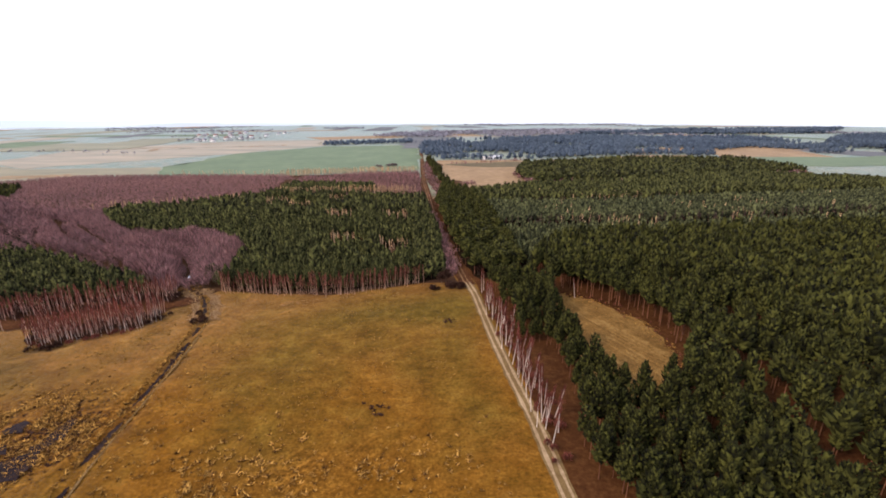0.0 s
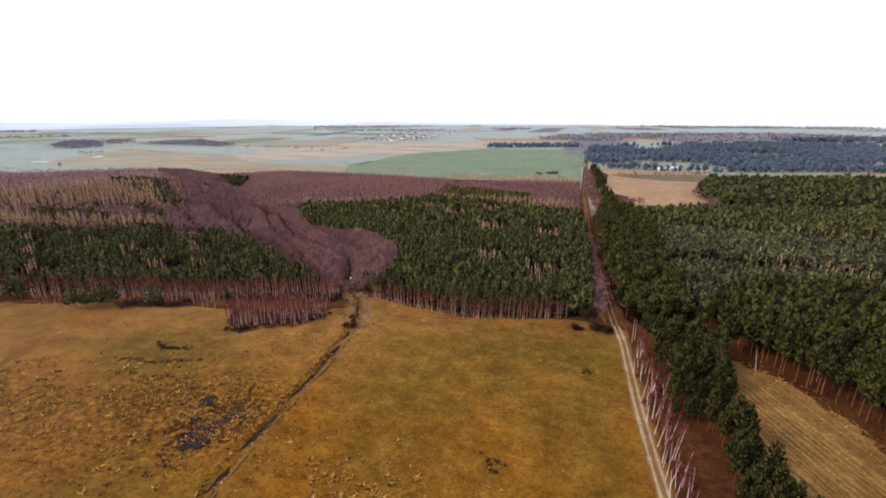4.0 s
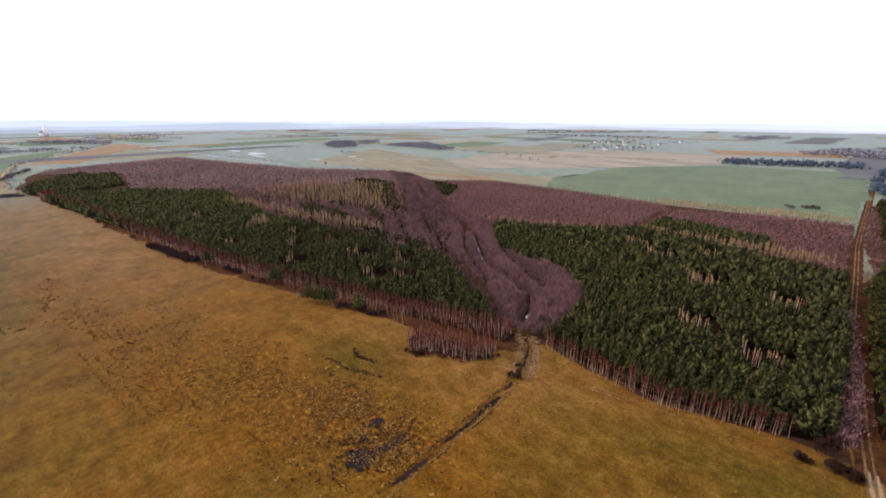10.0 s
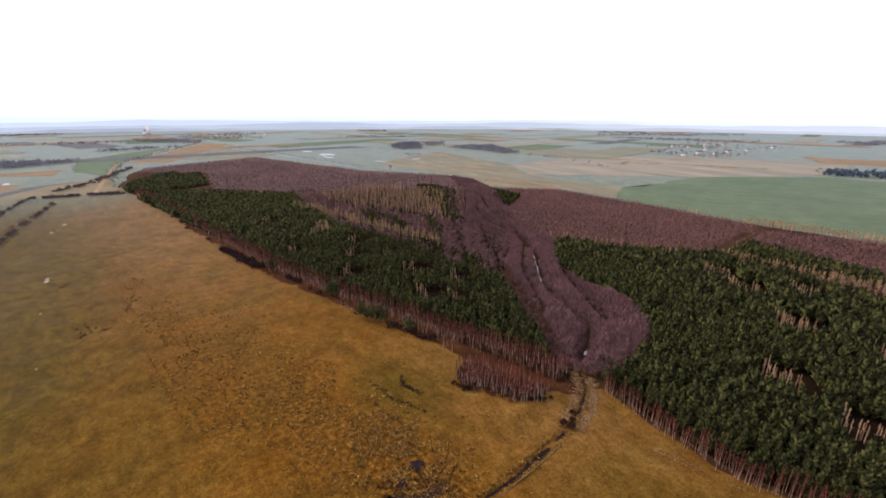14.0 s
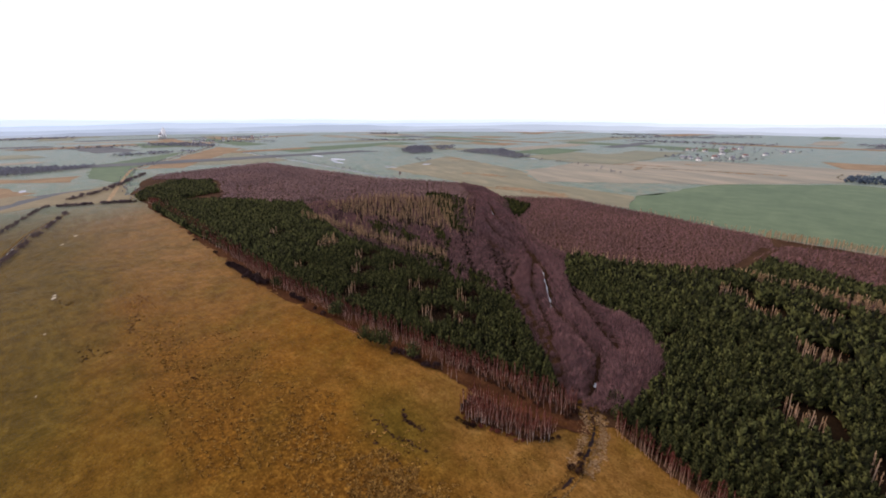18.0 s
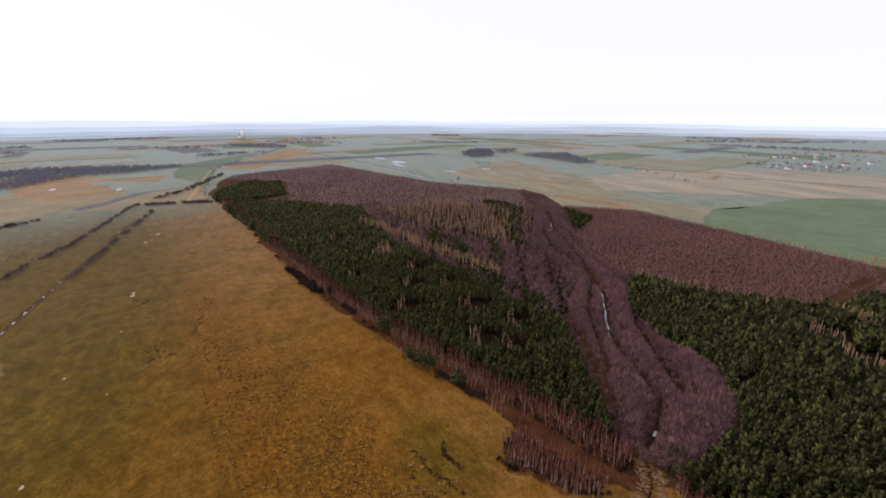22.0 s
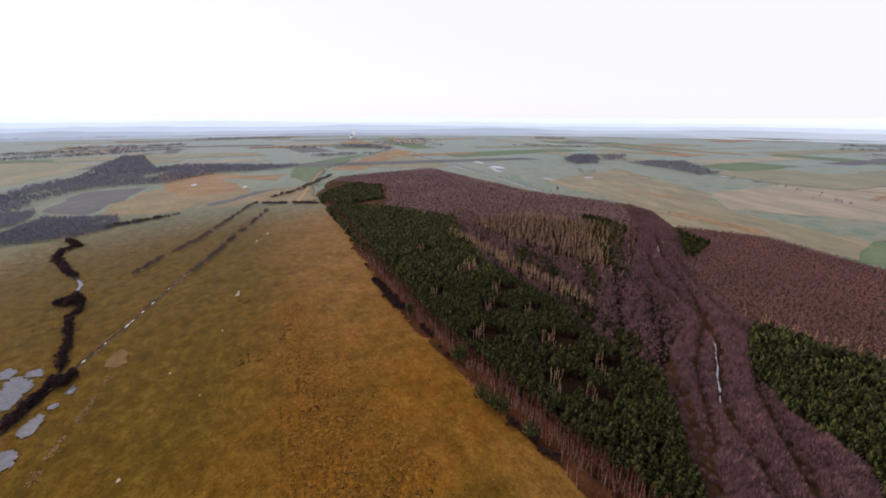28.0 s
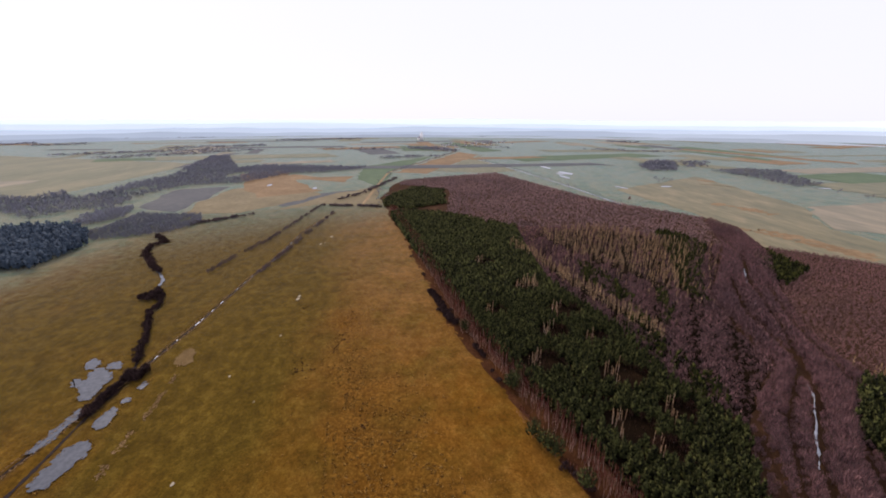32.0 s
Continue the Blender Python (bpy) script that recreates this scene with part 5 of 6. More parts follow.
planted("bush", BUSHES, along([(24.1, 67.9), (22.2, 96.8), (20.4, 121.7), (17.2, 144.6)], 1.5, 1.6), 1.9, (GREY_BARK, BIRCH_TWIG), "low rusty undergrowth beneath birches", "bush", "undergrowth beside track")
p = seeded(PINE_EAST, 3.3)
p = p[off_line(p, [(66, 106), (75, 92), (73, 74), (70, 60)]) > 3.2]
keep = (p[:, 1] > 30) & (p[:, 0] < 95 + 0.95 * p[:, 1])
p = p[keep]
ring = off_line(p, CLEARING + CLEARING[:1])
rim_pts = p[(ring < 7) & (p[:, 1] > 86)]
planted("pine_tree", PINES_RIM, rim_pts, 12.5, (PINE_BARK, PINE_OLD), "tall pine with bare reddish trunk at clearing", "pine tree", "pines round clearing", (0.85, 1.1), (0.8, 1.05))
p = p[(ring >= 7) | (p[:, 1] <= 86)]
p = p[np.array([noise.noise((x * 0.09, y * 0.09, 4.0)) for x, y in p]) > -0.4]
close = (p[:, 0] < 110) & (p[:, 1] < 165)
p_close = p[close]
p_close = p_close[np.array([noise.noise((x * 0.13, y * 0.13, 4.0)) for x, y in p_close]) > -0.22]
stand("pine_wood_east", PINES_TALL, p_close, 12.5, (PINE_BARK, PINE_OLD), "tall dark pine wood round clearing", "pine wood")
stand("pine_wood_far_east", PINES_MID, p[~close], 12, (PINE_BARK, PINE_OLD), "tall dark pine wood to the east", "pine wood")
p = seeded(YOUNG_EAST, 3.2)
LINE_NEAR, LINE_FAR = [(20, 248), (40.5, 249.9), (142.5, 256.8), (291.6, 279.7), (380, 292)], [(20, 311), (53.8, 312.8), (111.5, 314), (189.3, 329.5), (380, 360)]
y_near, y_far = (np.interp(p[:, 0], [q_[0] for q_ in line], [q_[1] for q_ in line]) for line in (LINE_NEAR, LINE_FAR))
PINES_POLE = [pine_form(35 + i, 10, 0.42, 0.16, cap=float(i % 2)) for i in range(5)]
stand("young_pine_wood", PINES_YOUNG, p[p[:, 1] < y_near - 5], 5.8, (PINE_BARK, HAZED_YOUNG_PINE), "dense green younger pine wood paled by painted haze", "pine wood", (0.8, 1.12), (1.0, 1.3))
stand("middle_pine_wood", PINES_POLE, p[(p[:, 1] > y_near + 3) & (p[:, 1] < y_far - 5)], 7.4, (PINE_BARK, HAZED_YOUNG_PINE), "pole-stage pine wood between two rides", "pine wood", (0.85, 1.12), (0.95, 1.25))
stand("back_pine_wood", PINES_POLE, p[p[:, 1] > y_far + 3], 9.4, (PINE_BARK, PINE), "older pine wood behind far ride", "pine wood", (0.85, 1.12), (0.85, 1.1))
q_ = seeded([(60, 225), (250, 250), (300, 330), (200, 360), (70, 340)], 7)
q_ = q_[np.array([noise.noise((x * 0.03, y * 0.03, 6.0)) for x, y in q_]) > 0.22]
stand("larch_scatter_east", LARCH_SLIM, q_, 8.2, (GREY_BARK, LARCH), "scattered tan bare trees among pines", "larches")
stand("birch_line", BIRCHES, np.concatenate([along([(40.5, 249.9), (142.5, 256.8), (291.6, 279.7)], 1.5, 2.5), along([(53.8, 312.8), (111.5, 314), (189.3, 329.5)], 1.6, 4)]), 7.4, (GREY_BARK, WILLOW), "brown bare birch lines among pines", "birches")
p = seeded(ROADSIDE_NORTH, 3.6)
stand("roadside_pines", PINES_TALL, p[off_line(p, ROAD) > 3.8], 9.5, (PINE_BARK, PINE_OLD), "dark bushy pines beside woodland ride", "pines", girth=(1.4, 2.0))
stand("pine_belt", PINES_TALL_THIN, seeded(BELT_EAST, 5.0), 11, (PINE_BARK, PINE), "dark pine belt beside tan field", "pine wood", girth=(1.2, 1.6))
p = along([(6, 372), (-2, 440), (-13, 560), (-20, 640)], 2.2, 2.6)
stand("ride_pines", PINES_MID, p, 9, (PINE_BARK, PINE_OLD), "dark pines lining far end of ride", "pines")
stand("belt_fringe", ALDER_THIN, np.concatenate([along([(84, 436), (130, 418), (187, 402), (250, 428), (313, 456), (400, 476)], 2.2, 2.2), along([(82, 440), (78, 466), (103, 545)], 3.0, 2.0)]), 7.5, (GREY_BARK, ALDER), "mauve bare trees fringing pine belt", "bare trees")
stand("field_edge_trees", ALDER_THIN, np.concatenate([along([(18, 402), (30, 404)], 0.9, 1.5), along([(60, 396), (80, 395), (86, 430)], 2.4, 2.5), along([(10, 575), (125, 632)], 5, 3)]), 7, (GREY_BARK, ALDER), "bare trees edging tan field", "bare trees")
stand("ride_scrub", SAPLING_FORMS, np.concatenate([along([(4.6, 168), (2.2, 200), (-2.6, 238), (-8.5, 282)], 0.5, 1.3), along([(-1.3, 311.8), (-5.8, 374.9), (-12.3, 445.7), (-22.9, 583.5)], 1.5, 2.5), along([(-14.2, 284.2), (-24.5, 374.4)], 5, 1)]), 4.5, (GREY_BARK, ALDER), "bare brown scrub beside woodland ride", "scrub")

# ---- distant woods and hedges ----
def far_wood(name, poly, gap, high, mat, label):
    pts_ = seeded(poly, gap)
    for f_ in FIELDS:
        pts_ = pts_[~inside(pts_, f_[1])]
    if not len(pts_):
        return
    if len(pts_) > 600:
        pts_ = pts_[np.array([noise.noise((x * 0.006, y * 0.012, 2.0)) for x, y in pts_]) > (-0.5 if "south" in name else -0.22)]
    stand(name, FAR_FORMS if mat is HAZED_PINE else COPSE_FORMS, pts_, high, (GREY_BARK, mat), label, "distant wood", (0.55, 1.2), (max(gap / 6.5, 1.0), max(gap / 4.5, 1.5)))


far_wood("far_wood_ride", [(-44.1, 756.3), (1.9, 648), (103.2, 646), (252, 701.9), (490.1, 690.9), (776.4, 772.1), (830.4, 1206.1), (424, 1312.1), (72.1, 1155.2), (-46.2, 1029.6)], 9, 10, HAZED_PINE, "woodland blued by painted haze beyond tan fields")
far_wood("far_wood_east", [(700, 640), (1300, 760), (1750, 1350), (1150, 1280), (860, 1000)], 13, 11, HAZED_PINE, "woodland blued by painted haze on eastern plain")
far_wood("far_wood_east", [(380, 1420), (1250, 1450), (1700, 1900), (900, 1800)], 17, 12, HAZED_PINE, "wood band blued by painted haze near horizon")
far_wood("far_wood_north", [(-255.1, 1323.5), (243.1, 1287.8), (772.1, 1659.4), (556.9, 1895.7), (-97.5, 1642.4)], 18, 13, HAZED_WOOD, "grey woodland on the northern horizon")
far_wood("far_wood_northwest", [(-287.3, 952.1), (-63.3, 1050.2), (-80.4, 1122.2), (-285.5, 1025.8)], 10, 9, HAZED_PINE, "dark woodland strip behind wheat field")
far_wood("far_wood_west", [(-1124, 782), (-1157, 899), (-1114, 952), (-875, 845), (-855, 780), (-987, 792)], 8, 9, HAZED_WOOD, "grey copse on the open plain")
far_wood("far_copse", [(-1214, 637), (-1378, 754), (-1331, 806), (-1128, 697), (-1110, 619)], 8, 12, HAZED_WOOD, "square grey copse on the plain")
far_wood("far_copse", [(-1000, 563), (-997, 618), (-925, 596), (-894, 531)], 14, 5, HAZED_WOOD, "low grey scrub on the plain")
far_wood("far_copse", [(-1351, 829), (-1347, 915), (-1204, 824), (-1207, 766)], 13, 9, HAZED_WOOD, "grey copse before northern plain")
far_wood("far_wood_south", [(-938, -735), (-848, -615), (-758, -513), (-790, -500), (-925, -527), (-1026, -513), (-1279, -592), (-1554, -667), (-1551, -611), (-1187, -429), (-1268, -391), (-1208, -100), (-1150, -130), (-1100, -190), (-1080, -262), (-1012, -285), (-930, -312), (-890, -411), (-767, -423), (-670, -394), (-662, -441), (-611, -459), (-700, -640)], 7, 10, HAZED_WOOD, "long dark grey wood beyond creek")
far_wood("low_wood_creek", [(-503, -306), (-539, -334), (-645, -339), (-632, -296), (-639, -256), (-583, -227), (-540, -241), (-530, -254)], 3.2, 6, HAZED_WOOD, "low grey bare wood beside creek")
far_wood("far_clump", [(-600, -394), (-650, -407), (-690, -379), (-624, -345), (-596, -350), (-564, -370)], 4, 8, HAZED_WOOD, "dark tree clump beyond creek")
far_wood("conifer_block", [(-413, -290), (-431, -292), (-490, -299), (-539, -334), (-555, -362), (-564.5, -474.1), (-440, -461.5), (-400, -330)], 4.5, 11, HAZED_PINE, "dark conifer block beside pasture")
far_wood("far_wood_village", [(-2019.7, -38.4), (-1894.8, 3.9), (-1745.8, 153), (-1774, 189.9), (-1983.1, 124)], 16, 12, HAZED_WOOD, "grey trees before distant village")
r3 = random.Random(5)
for i in range(46):
    a_, d = radians(r3.uniform(-60, 200)), r3.uniform(1500, 3200)
    cx, cy = -math.sin(a_) * d, math.cos(a_) * d
    w, h, t = r3.uniform(80, 320), r3.uniform(15, 60), r3.uniform(-0.4, 0.4) + a_
    far_wood("far_copse", [(cx + math.cos(t) * u * w - math.sin(t) * v * h, cy + math.sin(t) * u * w + math.cos(t) * v * h) for u, v in ((-1, -0.6), (0.2, -1), (1, -0.4), (0.8, 0.9), (-0.7, 1))], 21, 11, HAZED_WOOD, "low grey copse on far plain")


def hedge(name, line, gap, spread, high, mat, label, forms=None):
    pts_ = along(line, gap, spread)
    if mat is HEDGE:
        pts_ = pts_[np.array([noise.noise((x * 0.07, y * 0.07, 5.0)) for x, y in pts_]) > -0.24]
    stand(name, forms or HEDGE_FORMS, pts_, high, (GREY_BARK, mat), label, "hedge", (0.6, 1.3))


hedge("hedge_copse", [(-80, 562), (-64, 575)], 0.8, 3.0, 4.5, HEDGE, "small bare copse beside wheat field")
hedge("hedge_creek", [(-255, -102), (-289, -117), (-322, -135), (-330, -133.5), (-351, -143), (-364, -154)], 0.45, 0.9, 2.7, WILLOW, "dark bare willow scrub along creek")
hedge("hedge_creek_far", [(-403, -176), (-424, -194), (-461, -222), (-485, -230), (-497, -222), (-525, -248)], 0.6, 1.5, 3.6, WILLOW, "dark bare willows along far creek")
hedge("hedge_creek_near", [(-210, -96), (-217, -97), (-224, -97.5), (-237, -97)], 0.28, 1.2, 3.0, WILLOW, "dense dark willow strip between pools")
hedge("hedge_drain", [(-395, -86), (-439, -84.5), (-520, -80), (-648, -73.5)], 0.6, 1.2, 4.0, HEDGE, "brown bare hedge along straight drain", ALDER_THIN)
hedge("hedge_field", [(-398, -131.5), (-443, -126.3), (-500, -115), (-583, -109), (-690, -104)], 0.65, 1.3, 4.0, HEDGE, "broken bare hedge between pastures", ALDER_THIN)
hedge("hedge_corner", [(-574, -238), (-588, -227), (-611, -204), (-639, -184)], 0.8, 1.6, 4.4, HEDGE, "dark hedge at field corner")
hedge("hedge_end", [(-699, -104), (-692, -64.4), (-688.7, -30.6), (-682.4, -9.1)], 0.8, 1.8, 4.2, HEDGE, "dark hedge closing pasture")
hedge("hedge_lane_south", [(-735, -90), (-803, -54), (-902, -34), (-1010, -8)], 2.5, 3, 5, HEDGE, "bare mauve bushes along farm lane")
hedge("hedge_canal", [(-1444.7, 225.8), (-1148, 293.9), (-855.6, 345.2), (-695.9, 365.8)], 7, 4, 5, HAZED_WOOD, "line of bushes along canal", ALDER_THIN)
hedge("hedge_lane", [(-708.9, -14.1), (-880, -37), (-1108.8, -31.2), (-1742.9, 167.9)], 8, 6, 6, HAZED_WOOD, "bushes along straight farm lane", ALDER_THIN)
hedge("hedge_north", [(-509.4, 744.7), (-730.4, 815.2), (-1076.9, 798.2)], 16, 10, 7, HAZED_WOOD, "scattered trees on northern plain", ALDER_THIN)
tagged(ribbon_mesh("canal_water", [(-1445.2, 222.7), (-1148.5, 290), (-856.1, 340.3), (-696.3, 360.9)], 3.5, 0.25, WATER, 0.3, 20), "thin bright line of canal water", "canal", kind="structure")
tagged(ribbon_mesh("farm_lane", [(-694.3, -41.7), (-880.3, -40.5), (-1109.5, -36.4), (-1744, 162), (-2079.3, 181)], 5, 0.25, SAND, 0.3, 20), "pale sandy lane to village", "lane", kind="structure")
disc = rng.uniform(-1, 1, (90, 2))
disc = disc[np.hypot(*disc.T) < 1]
clump = disc[:26] * (5.5, 6.0) + (-243, -94)
planted("bush", BUSHES, clump, 4.6, (GREY_BARK, WILLOW), "large rounded dark willow beside pools", "bush", "willows by pools")
clump = disc[26:56] * (6.5, 8.0) + (-346, -148)
planted("bush", BUSHES, clump, 5.4, (GREY_BARK, WILLOW), "round dark willow clump beside creek", "bush", "willow clump")

# ---- pasture details ----
SEDGE_BLOBS = [(-98, 76, 25, 14, 3000), (-81, 72, 6, 11, 260), (-220, 22, 85, 11, 700), (-29.2, 60.7, 34, 14, 700), (-143.5, 61.9, 34, 10, 450), (-180, 48, 60, 16, 500)]
pts = []
for x, y, a_, b, n_ in SEDGE_BLOBS:
    q_ = rng.normal(0, 0.55, (n_, 2)) * (a_, b)
    t = radians(10 if x < -200 else 4)
    pts.append(np.c_[q_[:, 0] * math.cos(t) - q_[:, 1] * math.sin(t) + x, q_[:, 0] * math.sin(t) + q_[:, 1] * math.cos(t) + y])
pts = np.concatenate(pts)
pts = pts[off_line(pts, DITCH) > 3]
pts = pts[np.array([noise.noise((x * 0.16, y * 0.16, 2.5)) for x, y in pts]) > -0.12]
ridge_rows = np.concatenate([along([(-250 + 9 * i, 6 + 5.2 * i), (-195 + 9 * i, 14.5 + 5.2 * i), (-112 + 9 * i, 30 + 5.2 * i)], 1.1, 0.45) for i in range(9)] + [along([(-155, 72.7), (-130, 77.5), (-107, 80.7)], 0.8, 0.4)])
ridge_rows = ridge_rows[np.array([noise.noise((x * 0.045, y * 0.045, 12.0)) for x, y in ridge_rows]) > -0.02]
stand("ridge_tussocks", TUSSOCKS, ridge_rows, 0.5, (SEDGE, SEDGE), "rusty grass tufts in rows on old ridges", "sedge", (0.5, 1.2), (0.9, 1.5), 0.08)
stand("sedge_tussocks", TUSSOCKS, pts, 0.6, (BRUSH, SEDGE), "dry rusty sedge tussocks in pasture", "sedge", (0.5, 1.3), (0.9, 1.6))
q_ = rng.uniform((-170, 45), (12, 152), (5200, 2))
q_ = q_[(q_[:, 1] < np.interp(q_[:, 0], [b_[0] for b_ in border], [b_[1] for b_ in border]) - 2) & (off_line(q_, DITCH) > 3) & (off_line(q_, ROAD) > 4)]
q_ = q_[np.array([noise.noise((x * 0.07, y * 0.04, 3.0)) + 0.5 * noise.noise((x * 0.3, y * 0.3, 1.0)) for x, y in q_]) > -0.05]
w_ = rng.uniform((-430, -45), (-150, 70), (4200, 2))
w_ = w_[(w_[:, 1] < np.interp(w_[:, 0], [b_[0] for b_ in border], [b_[1] for b_ in border]) - 2) & (np.exp(-((w_[:, 1] - 18 - 0.17 * (w_[:, 0] + 230)) / 26) ** 2) > rng.uniform(0, 1, len(w_)))]
q_ = np.concatenate([q_, w_, seeded(CLEARING, 0.95)])
stand("straw_tufts", TUSSOCKS, q_, 0.3, (SEDGE, SEDGE), "dry straw tufts scattered over pasture", "grass", (0.5, 1.3), (0.9, 1.7))
stand("clearing_scrub", SAPLING_FORMS, along([(42, 150), (53, 146), (61, 137), (67, 122), (67, 106), (60, 95)], 1.6, 1.6), 1.5, (GREY_BARK, BIRCH_TWIG), "low rusty scrub round clearing", "scrub")
stand("clearing_fringe", TUSSOCKS, along(CLEARING + CLEARING[:1], 0.35, 1.3), 0.4, (BRUSH, SEDGE), "rusty grass fringe round clearing", "grass", (0.5, 1.4), (0.9, 1.8))
side_pts = np.concatenate([along([(x + s, y) for x, y in DITCH[2:]], 0.4, 0.35) for s in (-1.7, 1.7)])
pool_pts = rng.normal(0, 1, (420, 2)) * (5.5, 8) + (-84, 72)
stand("pool_sedge", TUSSOCKS, pool_pts[off_line(pool_pts, DITCH) > 3], 0.5, (BRUSH, BRUSH), "dark wet sedge round muddy pool", "sedge", (0.5, 1.2), (0.9, 1.5), 0.1)
stand("pool_margin", TUSSOCKS, np.concatenate(margins)[::2], 0.4, (BRUSH, SEDGE), "brown wet sedge fringe round pools", "sedge", (0.5, 1.3), (0.9, 1.9), 0.2)
stand("ditch_grass", TUSSOCKS, side_pts, 0.55, (BRUSH, SEDGE), "dark dry grass along ditch banks", "grass", (0.5, 1.3), (0.9, 1.6))
mouth = [(-79.5, 128), (-83.1, 137.1), (-89.7, 148.4), (-97, 154.5)]
stand("mouth_grass", TUSSOCKS, np.concatenate([along([(x + a_, y + a_ * 0.3) for x, y in mouth], 0.22, 0.8) for a_ in (-3.1, -2.3, 2.3, 3.1, 4.0)]), 0.32, (PALE_STRAW, PALE_STRAW), "pale dead grass on banks of ditch mouth", "grass", (0.5, 1.3), (1.2, 2.2), 0.18)
wheel = np.concatenate([along([(-76 - a_ * 0.3, 138 + a_), (-50, 144 + a_), (-20, 150 + a_), (7, 159 + a_)], 0.5, 0.25) for a_ in (-0.9, 0.9)])
wheel = wheel[np.array([noise.noise((x * 0.12, y * 0.12, 4.0)) for x, y in wheel]) > 0.0]
drain_side = np.concatenate([along([(x, y + a_) for x, y in DRAIN], 0.45, 0.35) for a_ in (-1.5, 1.7)])
stand("drain_grass", TUSSOCKS, drain_side, 0.42, (PALE_STRAW, PALE_STRAW), "pale dead grass along banks of drain", "grass", (0.4, 1.3), (1.0, 1.8), 0.22)
band = along([(-152, -60.5), (-186, -68.5), (-199, -69.3), (-216.6, -70.2), (-238, -73.2), (-259, -78)], 0.16, 0.75)
band = band[np.array([noise.noise((x * 0.1, y * 0.1, 3.0)) for x, y in band]) > -0.12]
stand("band_grass", TUSSOCKS, band, 0.25, (PALE_STRAW, PALE_STRAW), "pale grass band on low terrace edge", "grass", (0.5, 1.3), (1.6, 2.6), 0.14)
stand("wheel_grass", TUSSOCKS, wheel, 0.2, (PALE_STRAW, PALE_STRAW), "faint pale grass along old wheel marks", "grass", (0.5, 1.3), (1.2, 2.2), 0.1)
stand("ditch_weeds", TUSSOCKS, along(DITCH[2:8], 0.5, 0.6), 0.5, (BRUSH, BRUSH), "dark weeds in meadow ditch", "weeds", (0.5, 1.3), (1.0, 1.8), -0.5)
dark_pts = np.concatenate([along([(-503, -218), (-544, -199), (-576, -177)], 4, 9), along([(-464, -181), (-473, -150), (-520, -165)], 5, 8), along([(-121.7, 95.9), (-129.3, 93.1), (-134.9, 95)], 0.35, 0.5), rng.normal(0, 1, (26, 2)) * (5, 4) + (-248.6, -9.8), rng.normal(0, 1, (20, 2)) * (6, 3) + (-310.5, 5.7), rng.normal(0, 1, (14, 2)) * (2, 1.5) + (-15, 84.6), rng.normal(0, 1, (10, 2)) * (1.2, 1.2) + (1, 128.5), along([(-112, 92), (-124, 86), (-138, 83)], 1.0, 0.5), along([(-104, 84), (-117, 80), (-126, 79)], 1.2, 0.6), along([(-262, 2), (-275, 6), (-285, 4)], 1.0, 1.5), rng.normal(0, 1, (16, 2)) * (7, 2) + (-205, 30), rng.normal(0, 1, (14, 2)) * (5, 3) + (-330, -30), rng.normal(0, 1, (30, 2)) * (16, 9) + (-480, -150), rng.normal(0, 1, (26, 2)) * (14, 8) + (-440, -165)])
stand("dark_weed_patches", TUSSOCKS, dark_pts, 0.52, (BRUSH, BRUSH), "dark weed patches scattered in pasture", "weeds", (0.6, 1.3), (1.0, 2.0))
# The first five stand for small unidentified white bits beside the wheat field.
for x, y, s in ((-54.1, 562.3, 2.2), (-50.2, 577.8, 1.8), (-42.1, 559.1, 2.4), (-46, 570, 1.6), (-60, 555, 1.8), (-340.7, -38.2, 3.2), (-346.1, -39, 2.0), (-515.8, -49.9, 4), (-486.4, -55.3, 3.2), (-492.4, -52.4, 2), (-240.8, -45.4, 1.3), (-171.4, -36.4, 1.6), (-284, -32.9, 1.2), (-219.1, -24.7, 0.8)):
    sheet("pale_patch", [(x + s * math.cos(k_) * rng.uniform(0.6, 1.1), y + s * 0.5 * math.sin(k_) * rng.uniform(0.6, 1.1)) for k_ in np.arange(0, 6.2, 0.7)], 0.36, HAY, "small pale patch on the grass", "grass patch", 0.3, 1, 1)
sheet("bare_patch", [(-252, -81), (-267, -85), (-273, -80), (-265, -75), (-251, -72)], 0.35, TRACK, "trodden tan patch of bare pasture", "grass patch", 1.3, 0.8, 3)


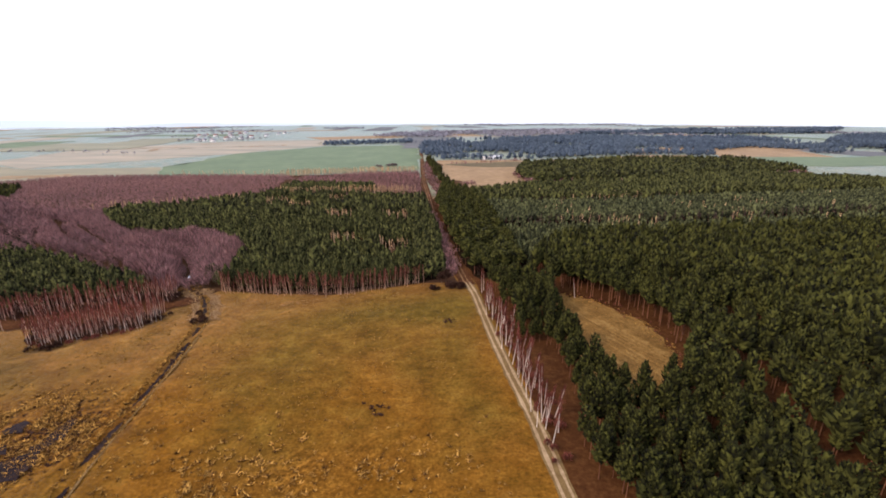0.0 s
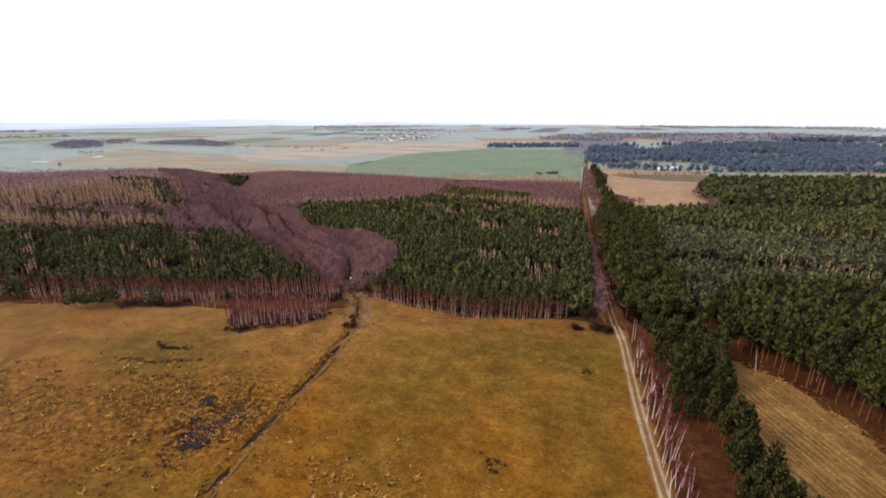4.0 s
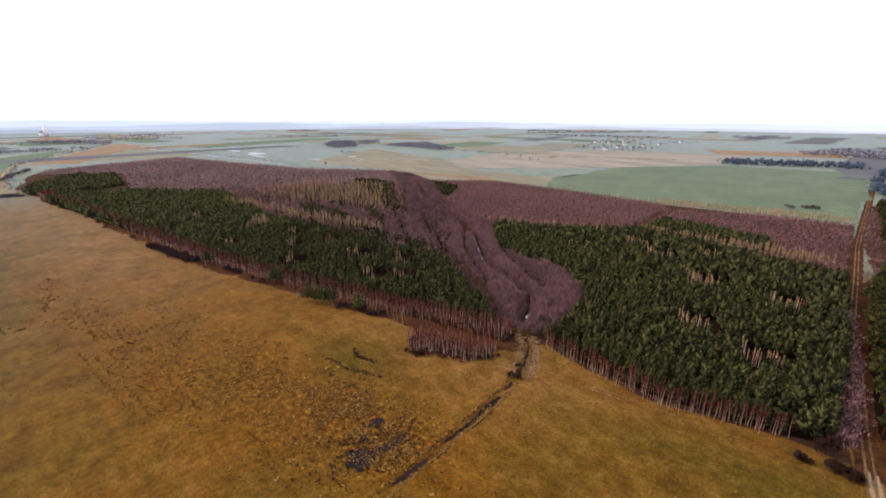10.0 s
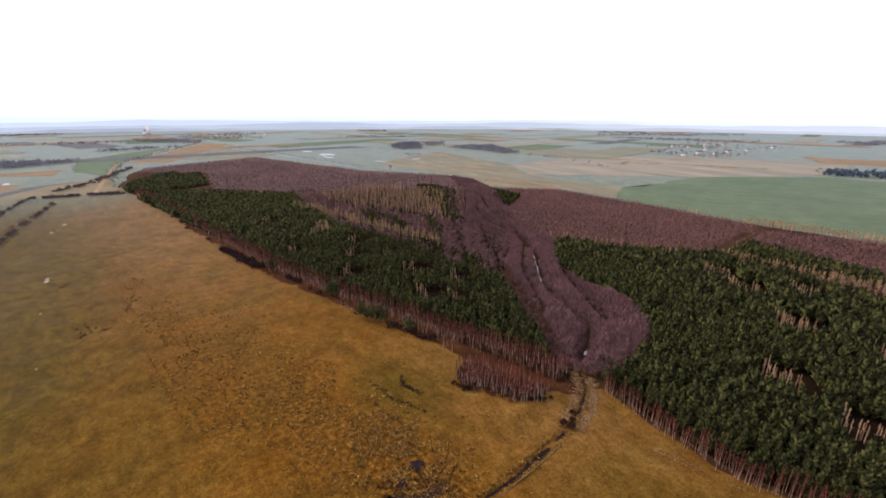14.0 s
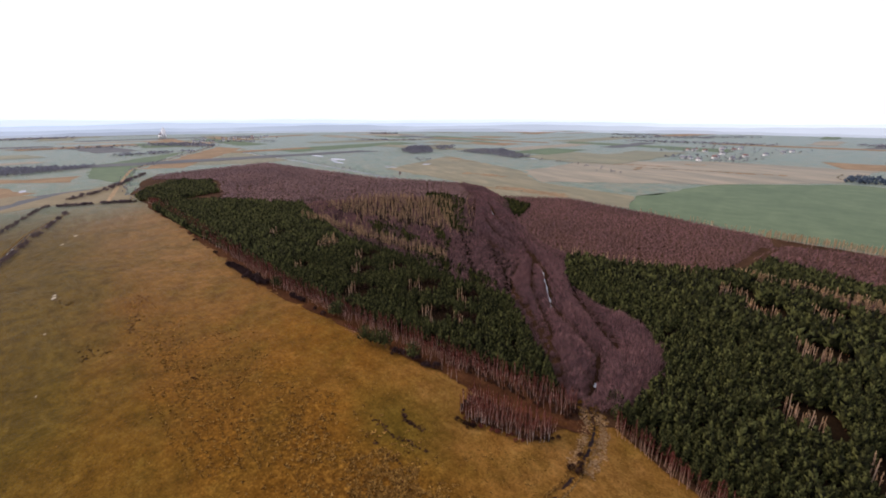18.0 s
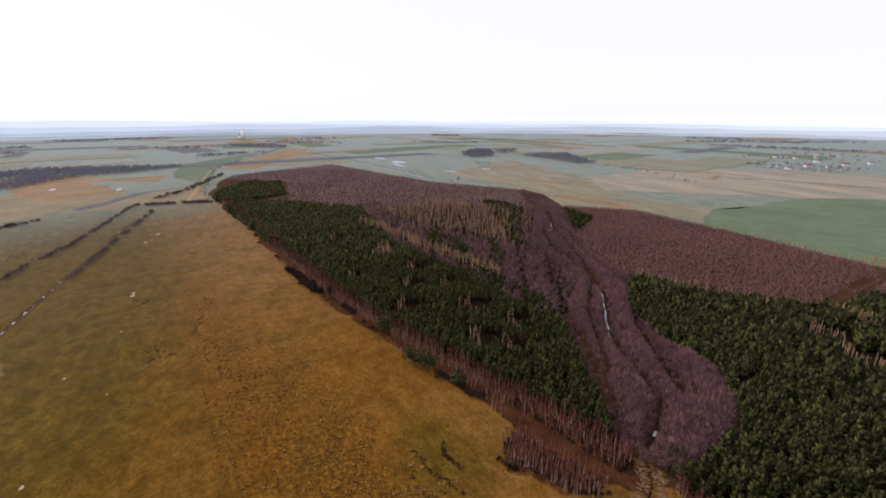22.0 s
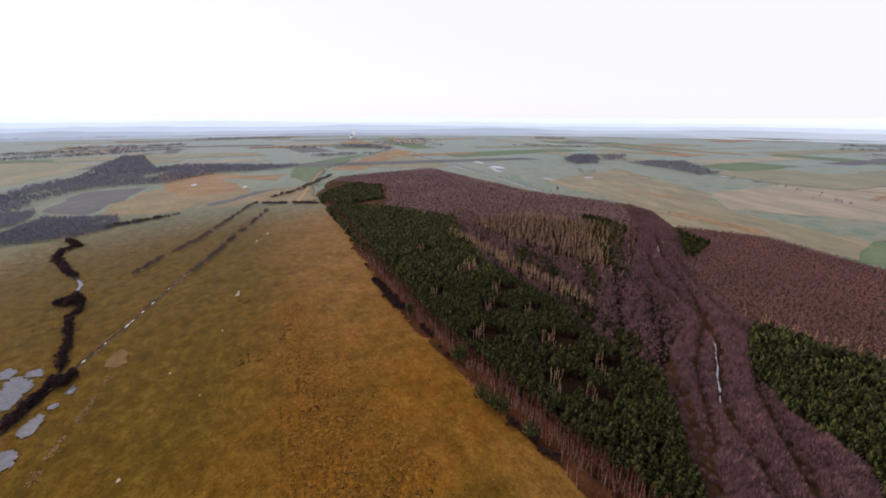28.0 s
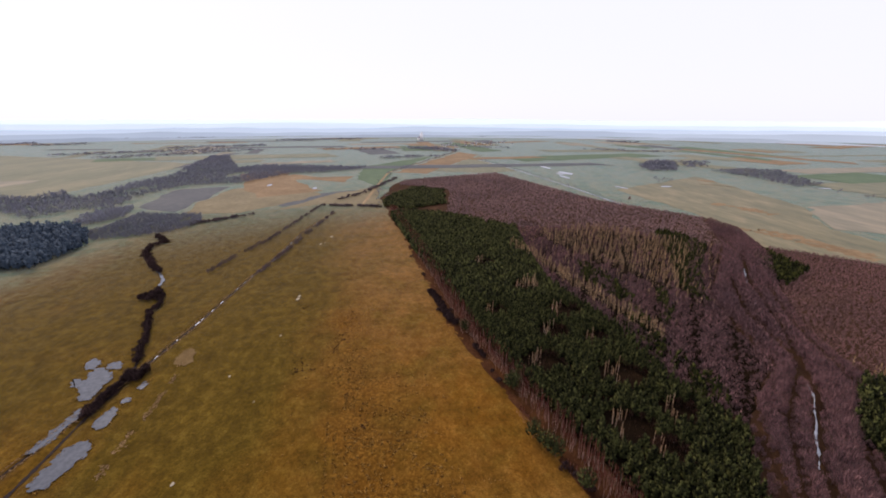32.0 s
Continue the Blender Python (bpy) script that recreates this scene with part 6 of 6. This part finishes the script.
# ---- distant villages ----
def house(x, y, turn, w, d, h, roof_mat):
    root = tagged(new("house"), "pale plastered village house with pitched roof", "house", "houses of distant villages")
    root.matrix_basis = pose(x, y, 0, 0, 0, turn)

    def box(name, x0, x1, y0, y1, z0, z1, mat, par):
        v = np.array([(a_, b, c) for c in (z0, z1) for a_, b in ((x0, y0), (x1, y0), (x1, y1), (x0, y1))], float)
        t = [(0, 2, 1), (0, 3, 2), (4, 5, 6), (4, 6, 7), (0, 1, 5), (0, 5, 4), (1, 2, 6), (1, 6, 5), (2, 3, 7), (2, 7, 6), (3, 0, 4), (3, 4, 7)]
        return part(name, v, t, mat, par)
    wall = box("wall", -w / 2, w / 2, -d / 2, d / 2, -0.3, h, PLASTER, root)
    e_ = 0.5
    v = np.array([(-w / 2 - e_, -d / 2 - e_, h), (w / 2 + e_, -d / 2 - e_, h), (w / 2 + e_, d / 2 + e_, h), (-w / 2 - e_, d / 2 + e_, h), (-w / 2 - e_, 0, h + d * 0.5), (w / 2 + e_, 0, h + d * 0.5)], float)
    roof = part("roof", v, [(0, 2, 1), (0, 3, 2), (0, 1, 5), (0, 5, 4), (2, 3, 4), (2, 4, 5), (1, 2, 5), (3, 0, 4)], roof_mat, root)
    box("chimney", -0.5, 0.5, 1.0, 2.0, h + d * 0.25, h + d * 0.5 + 1.2, ROOF_RED, roof)
    for i in range(3):
        xx = -w / 2 + w * (i + 0.5) / 3
        for s in (-1, 1):
            box("window", xx - 0.7, xx + 0.7, s * (d / 2) - 0.06, s * (d / 2) + 0.06, h * 0.35, h * 0.75, GLASS, wall)
    return root


def long_shed(x, y, turn, w, d, h):
    """A low white farm shed: walls, a shallow roof, a row of dark openings."""
    root = tagged(new("farm_shed"), "long low white farm shed behind tan field", "shed")
    root.matrix_basis = pose(x, y, 0, 0, 0, turn)

    def slab(name, x0, x1, y0, y1, z0, z1, mat, par):
        v = np.array([(a_, b, c) for c in (z0, z1) for a_, b in ((x0, y0), (x1, y0), (x1, y1), (x0, y1))], float)
        t = [(0, 2, 1), (0, 3, 2), (4, 5, 6), (4, 6, 7), (0, 1, 5), (0, 5, 4), (1, 2, 6), (1, 6, 5), (2, 3, 7), (2, 7, 6), (3, 0, 4), (3, 4, 7)]
        return part(name, v, t, mat, par)
    wall = slab("wall", -w / 2, w / 2, -d / 2, d / 2, -0.3, h, PLASTER, root)
    v = np.array([(-w / 2 - 0.4, -d / 2 - 0.5, h), (w / 2 + 0.4, -d / 2 - 0.5, h), (w / 2 + 0.4, d / 2 + 0.5, h), (-w / 2 - 0.4, d / 2 + 0.5, h), (-w / 2 - 0.4, 0, h + d * 0.2), (w / 2 + 0.4, 0, h + d * 0.2)], float)
    part("roof", v, [(0, 2, 1), (0, 3, 2), (0, 1, 5), (0, 5, 4), (2, 3, 4), (2, 4, 5), (1, 2, 5), (3, 0, 4)], PLASTER, root)
    for i in range(6):
        xx = -w / 2 + w * (i + 0.5) / 6
        slab("opening", xx - 1.2, xx + 1.2, -d / 2 - 0.05, -d / 2 + 0.05, 0.6, h * 0.72, GLASS, wall)


long_shed(74, 660, 18, 30, 8, 4.2)
r4 = random.Random(3)
for cx, cy, sx, sy, n_ in ((-2250, 250, 160, 130, 14), (-690, 1480, 130, 160, 14), (-590, 1180, 60, 60, 7), (-2420, 430, 150, 90, 7)):
    for i in range(n_):
        house(cx + r4.uniform(-sx, sx), cy + r4.uniform(-sy, sy), r4.uniform(0, 180), r4.uniform(9, 15), r4.uniform(7, 9), r4.uniform(3.5, 5.5), r4.choice((ROOF_RED, ROOF_GREY, ROOF_GREY)))
for cx, cy, sx, sy in ((-690, 1480, 150, 180), (-590, 1180, 90, 80), (-2250, 250, 190, 150)):
    q_ = rng.uniform(-1, 1, (70, 2)) * (sx, sy) + (cx, cy)
    stand("village_trees", ALDER_THIN, q_, 9, (GREY_BARK, HAZED_WOOD), "bare garden trees among village houses", "trees", (0.6, 1.2), (1.0, 1.6))
# white church of the village
church = tagged(new("church"), "white village church with tower and spire", "church")
church.matrix_basis = pose(-2600, 24, 0, 0, 0, 20)


def church_box(name, x0, x1, y0, y1, z0, z1, mat):
    v = np.array([(a_, b, c) for c in (z0, z1) for a_, b in ((x0, y0), (x1, y0), (x1, y1), (x0, y1))], float)
    t = [(0, 2, 1), (0, 3, 2), (4, 5, 6), (4, 6, 7), (0, 1, 5), (0, 5, 4), (1, 2, 6), (1, 6, 5), (2, 3, 7), (2, 7, 6), (3, 0, 4), (3, 4, 7)]
    return part(name, v, t, mat, church)


church_box("nave", -24, 10, -11, 11, -0.5, 16, PLASTER)
church_box("tower", 10, 24, -7, 7, -0.5, 38, PLASTER)
part("roof", np.array([(-25, -12, 16), (10, -12, 16), (10, 12, 16), (-25, 12, 16), (-25, 0, 27), (10, 0, 27)], float), [(0, 2, 1), (0, 3, 2), (0, 1, 5), (0, 5, 4), (2, 3, 4), (2, 4, 5), (1, 2, 5), (3, 0, 4)], ROOF_GREY, church)
part("spire", *taper((17, 0, 38), (17, 0, 54), 8, 0.3, 4), PLASTER, church)
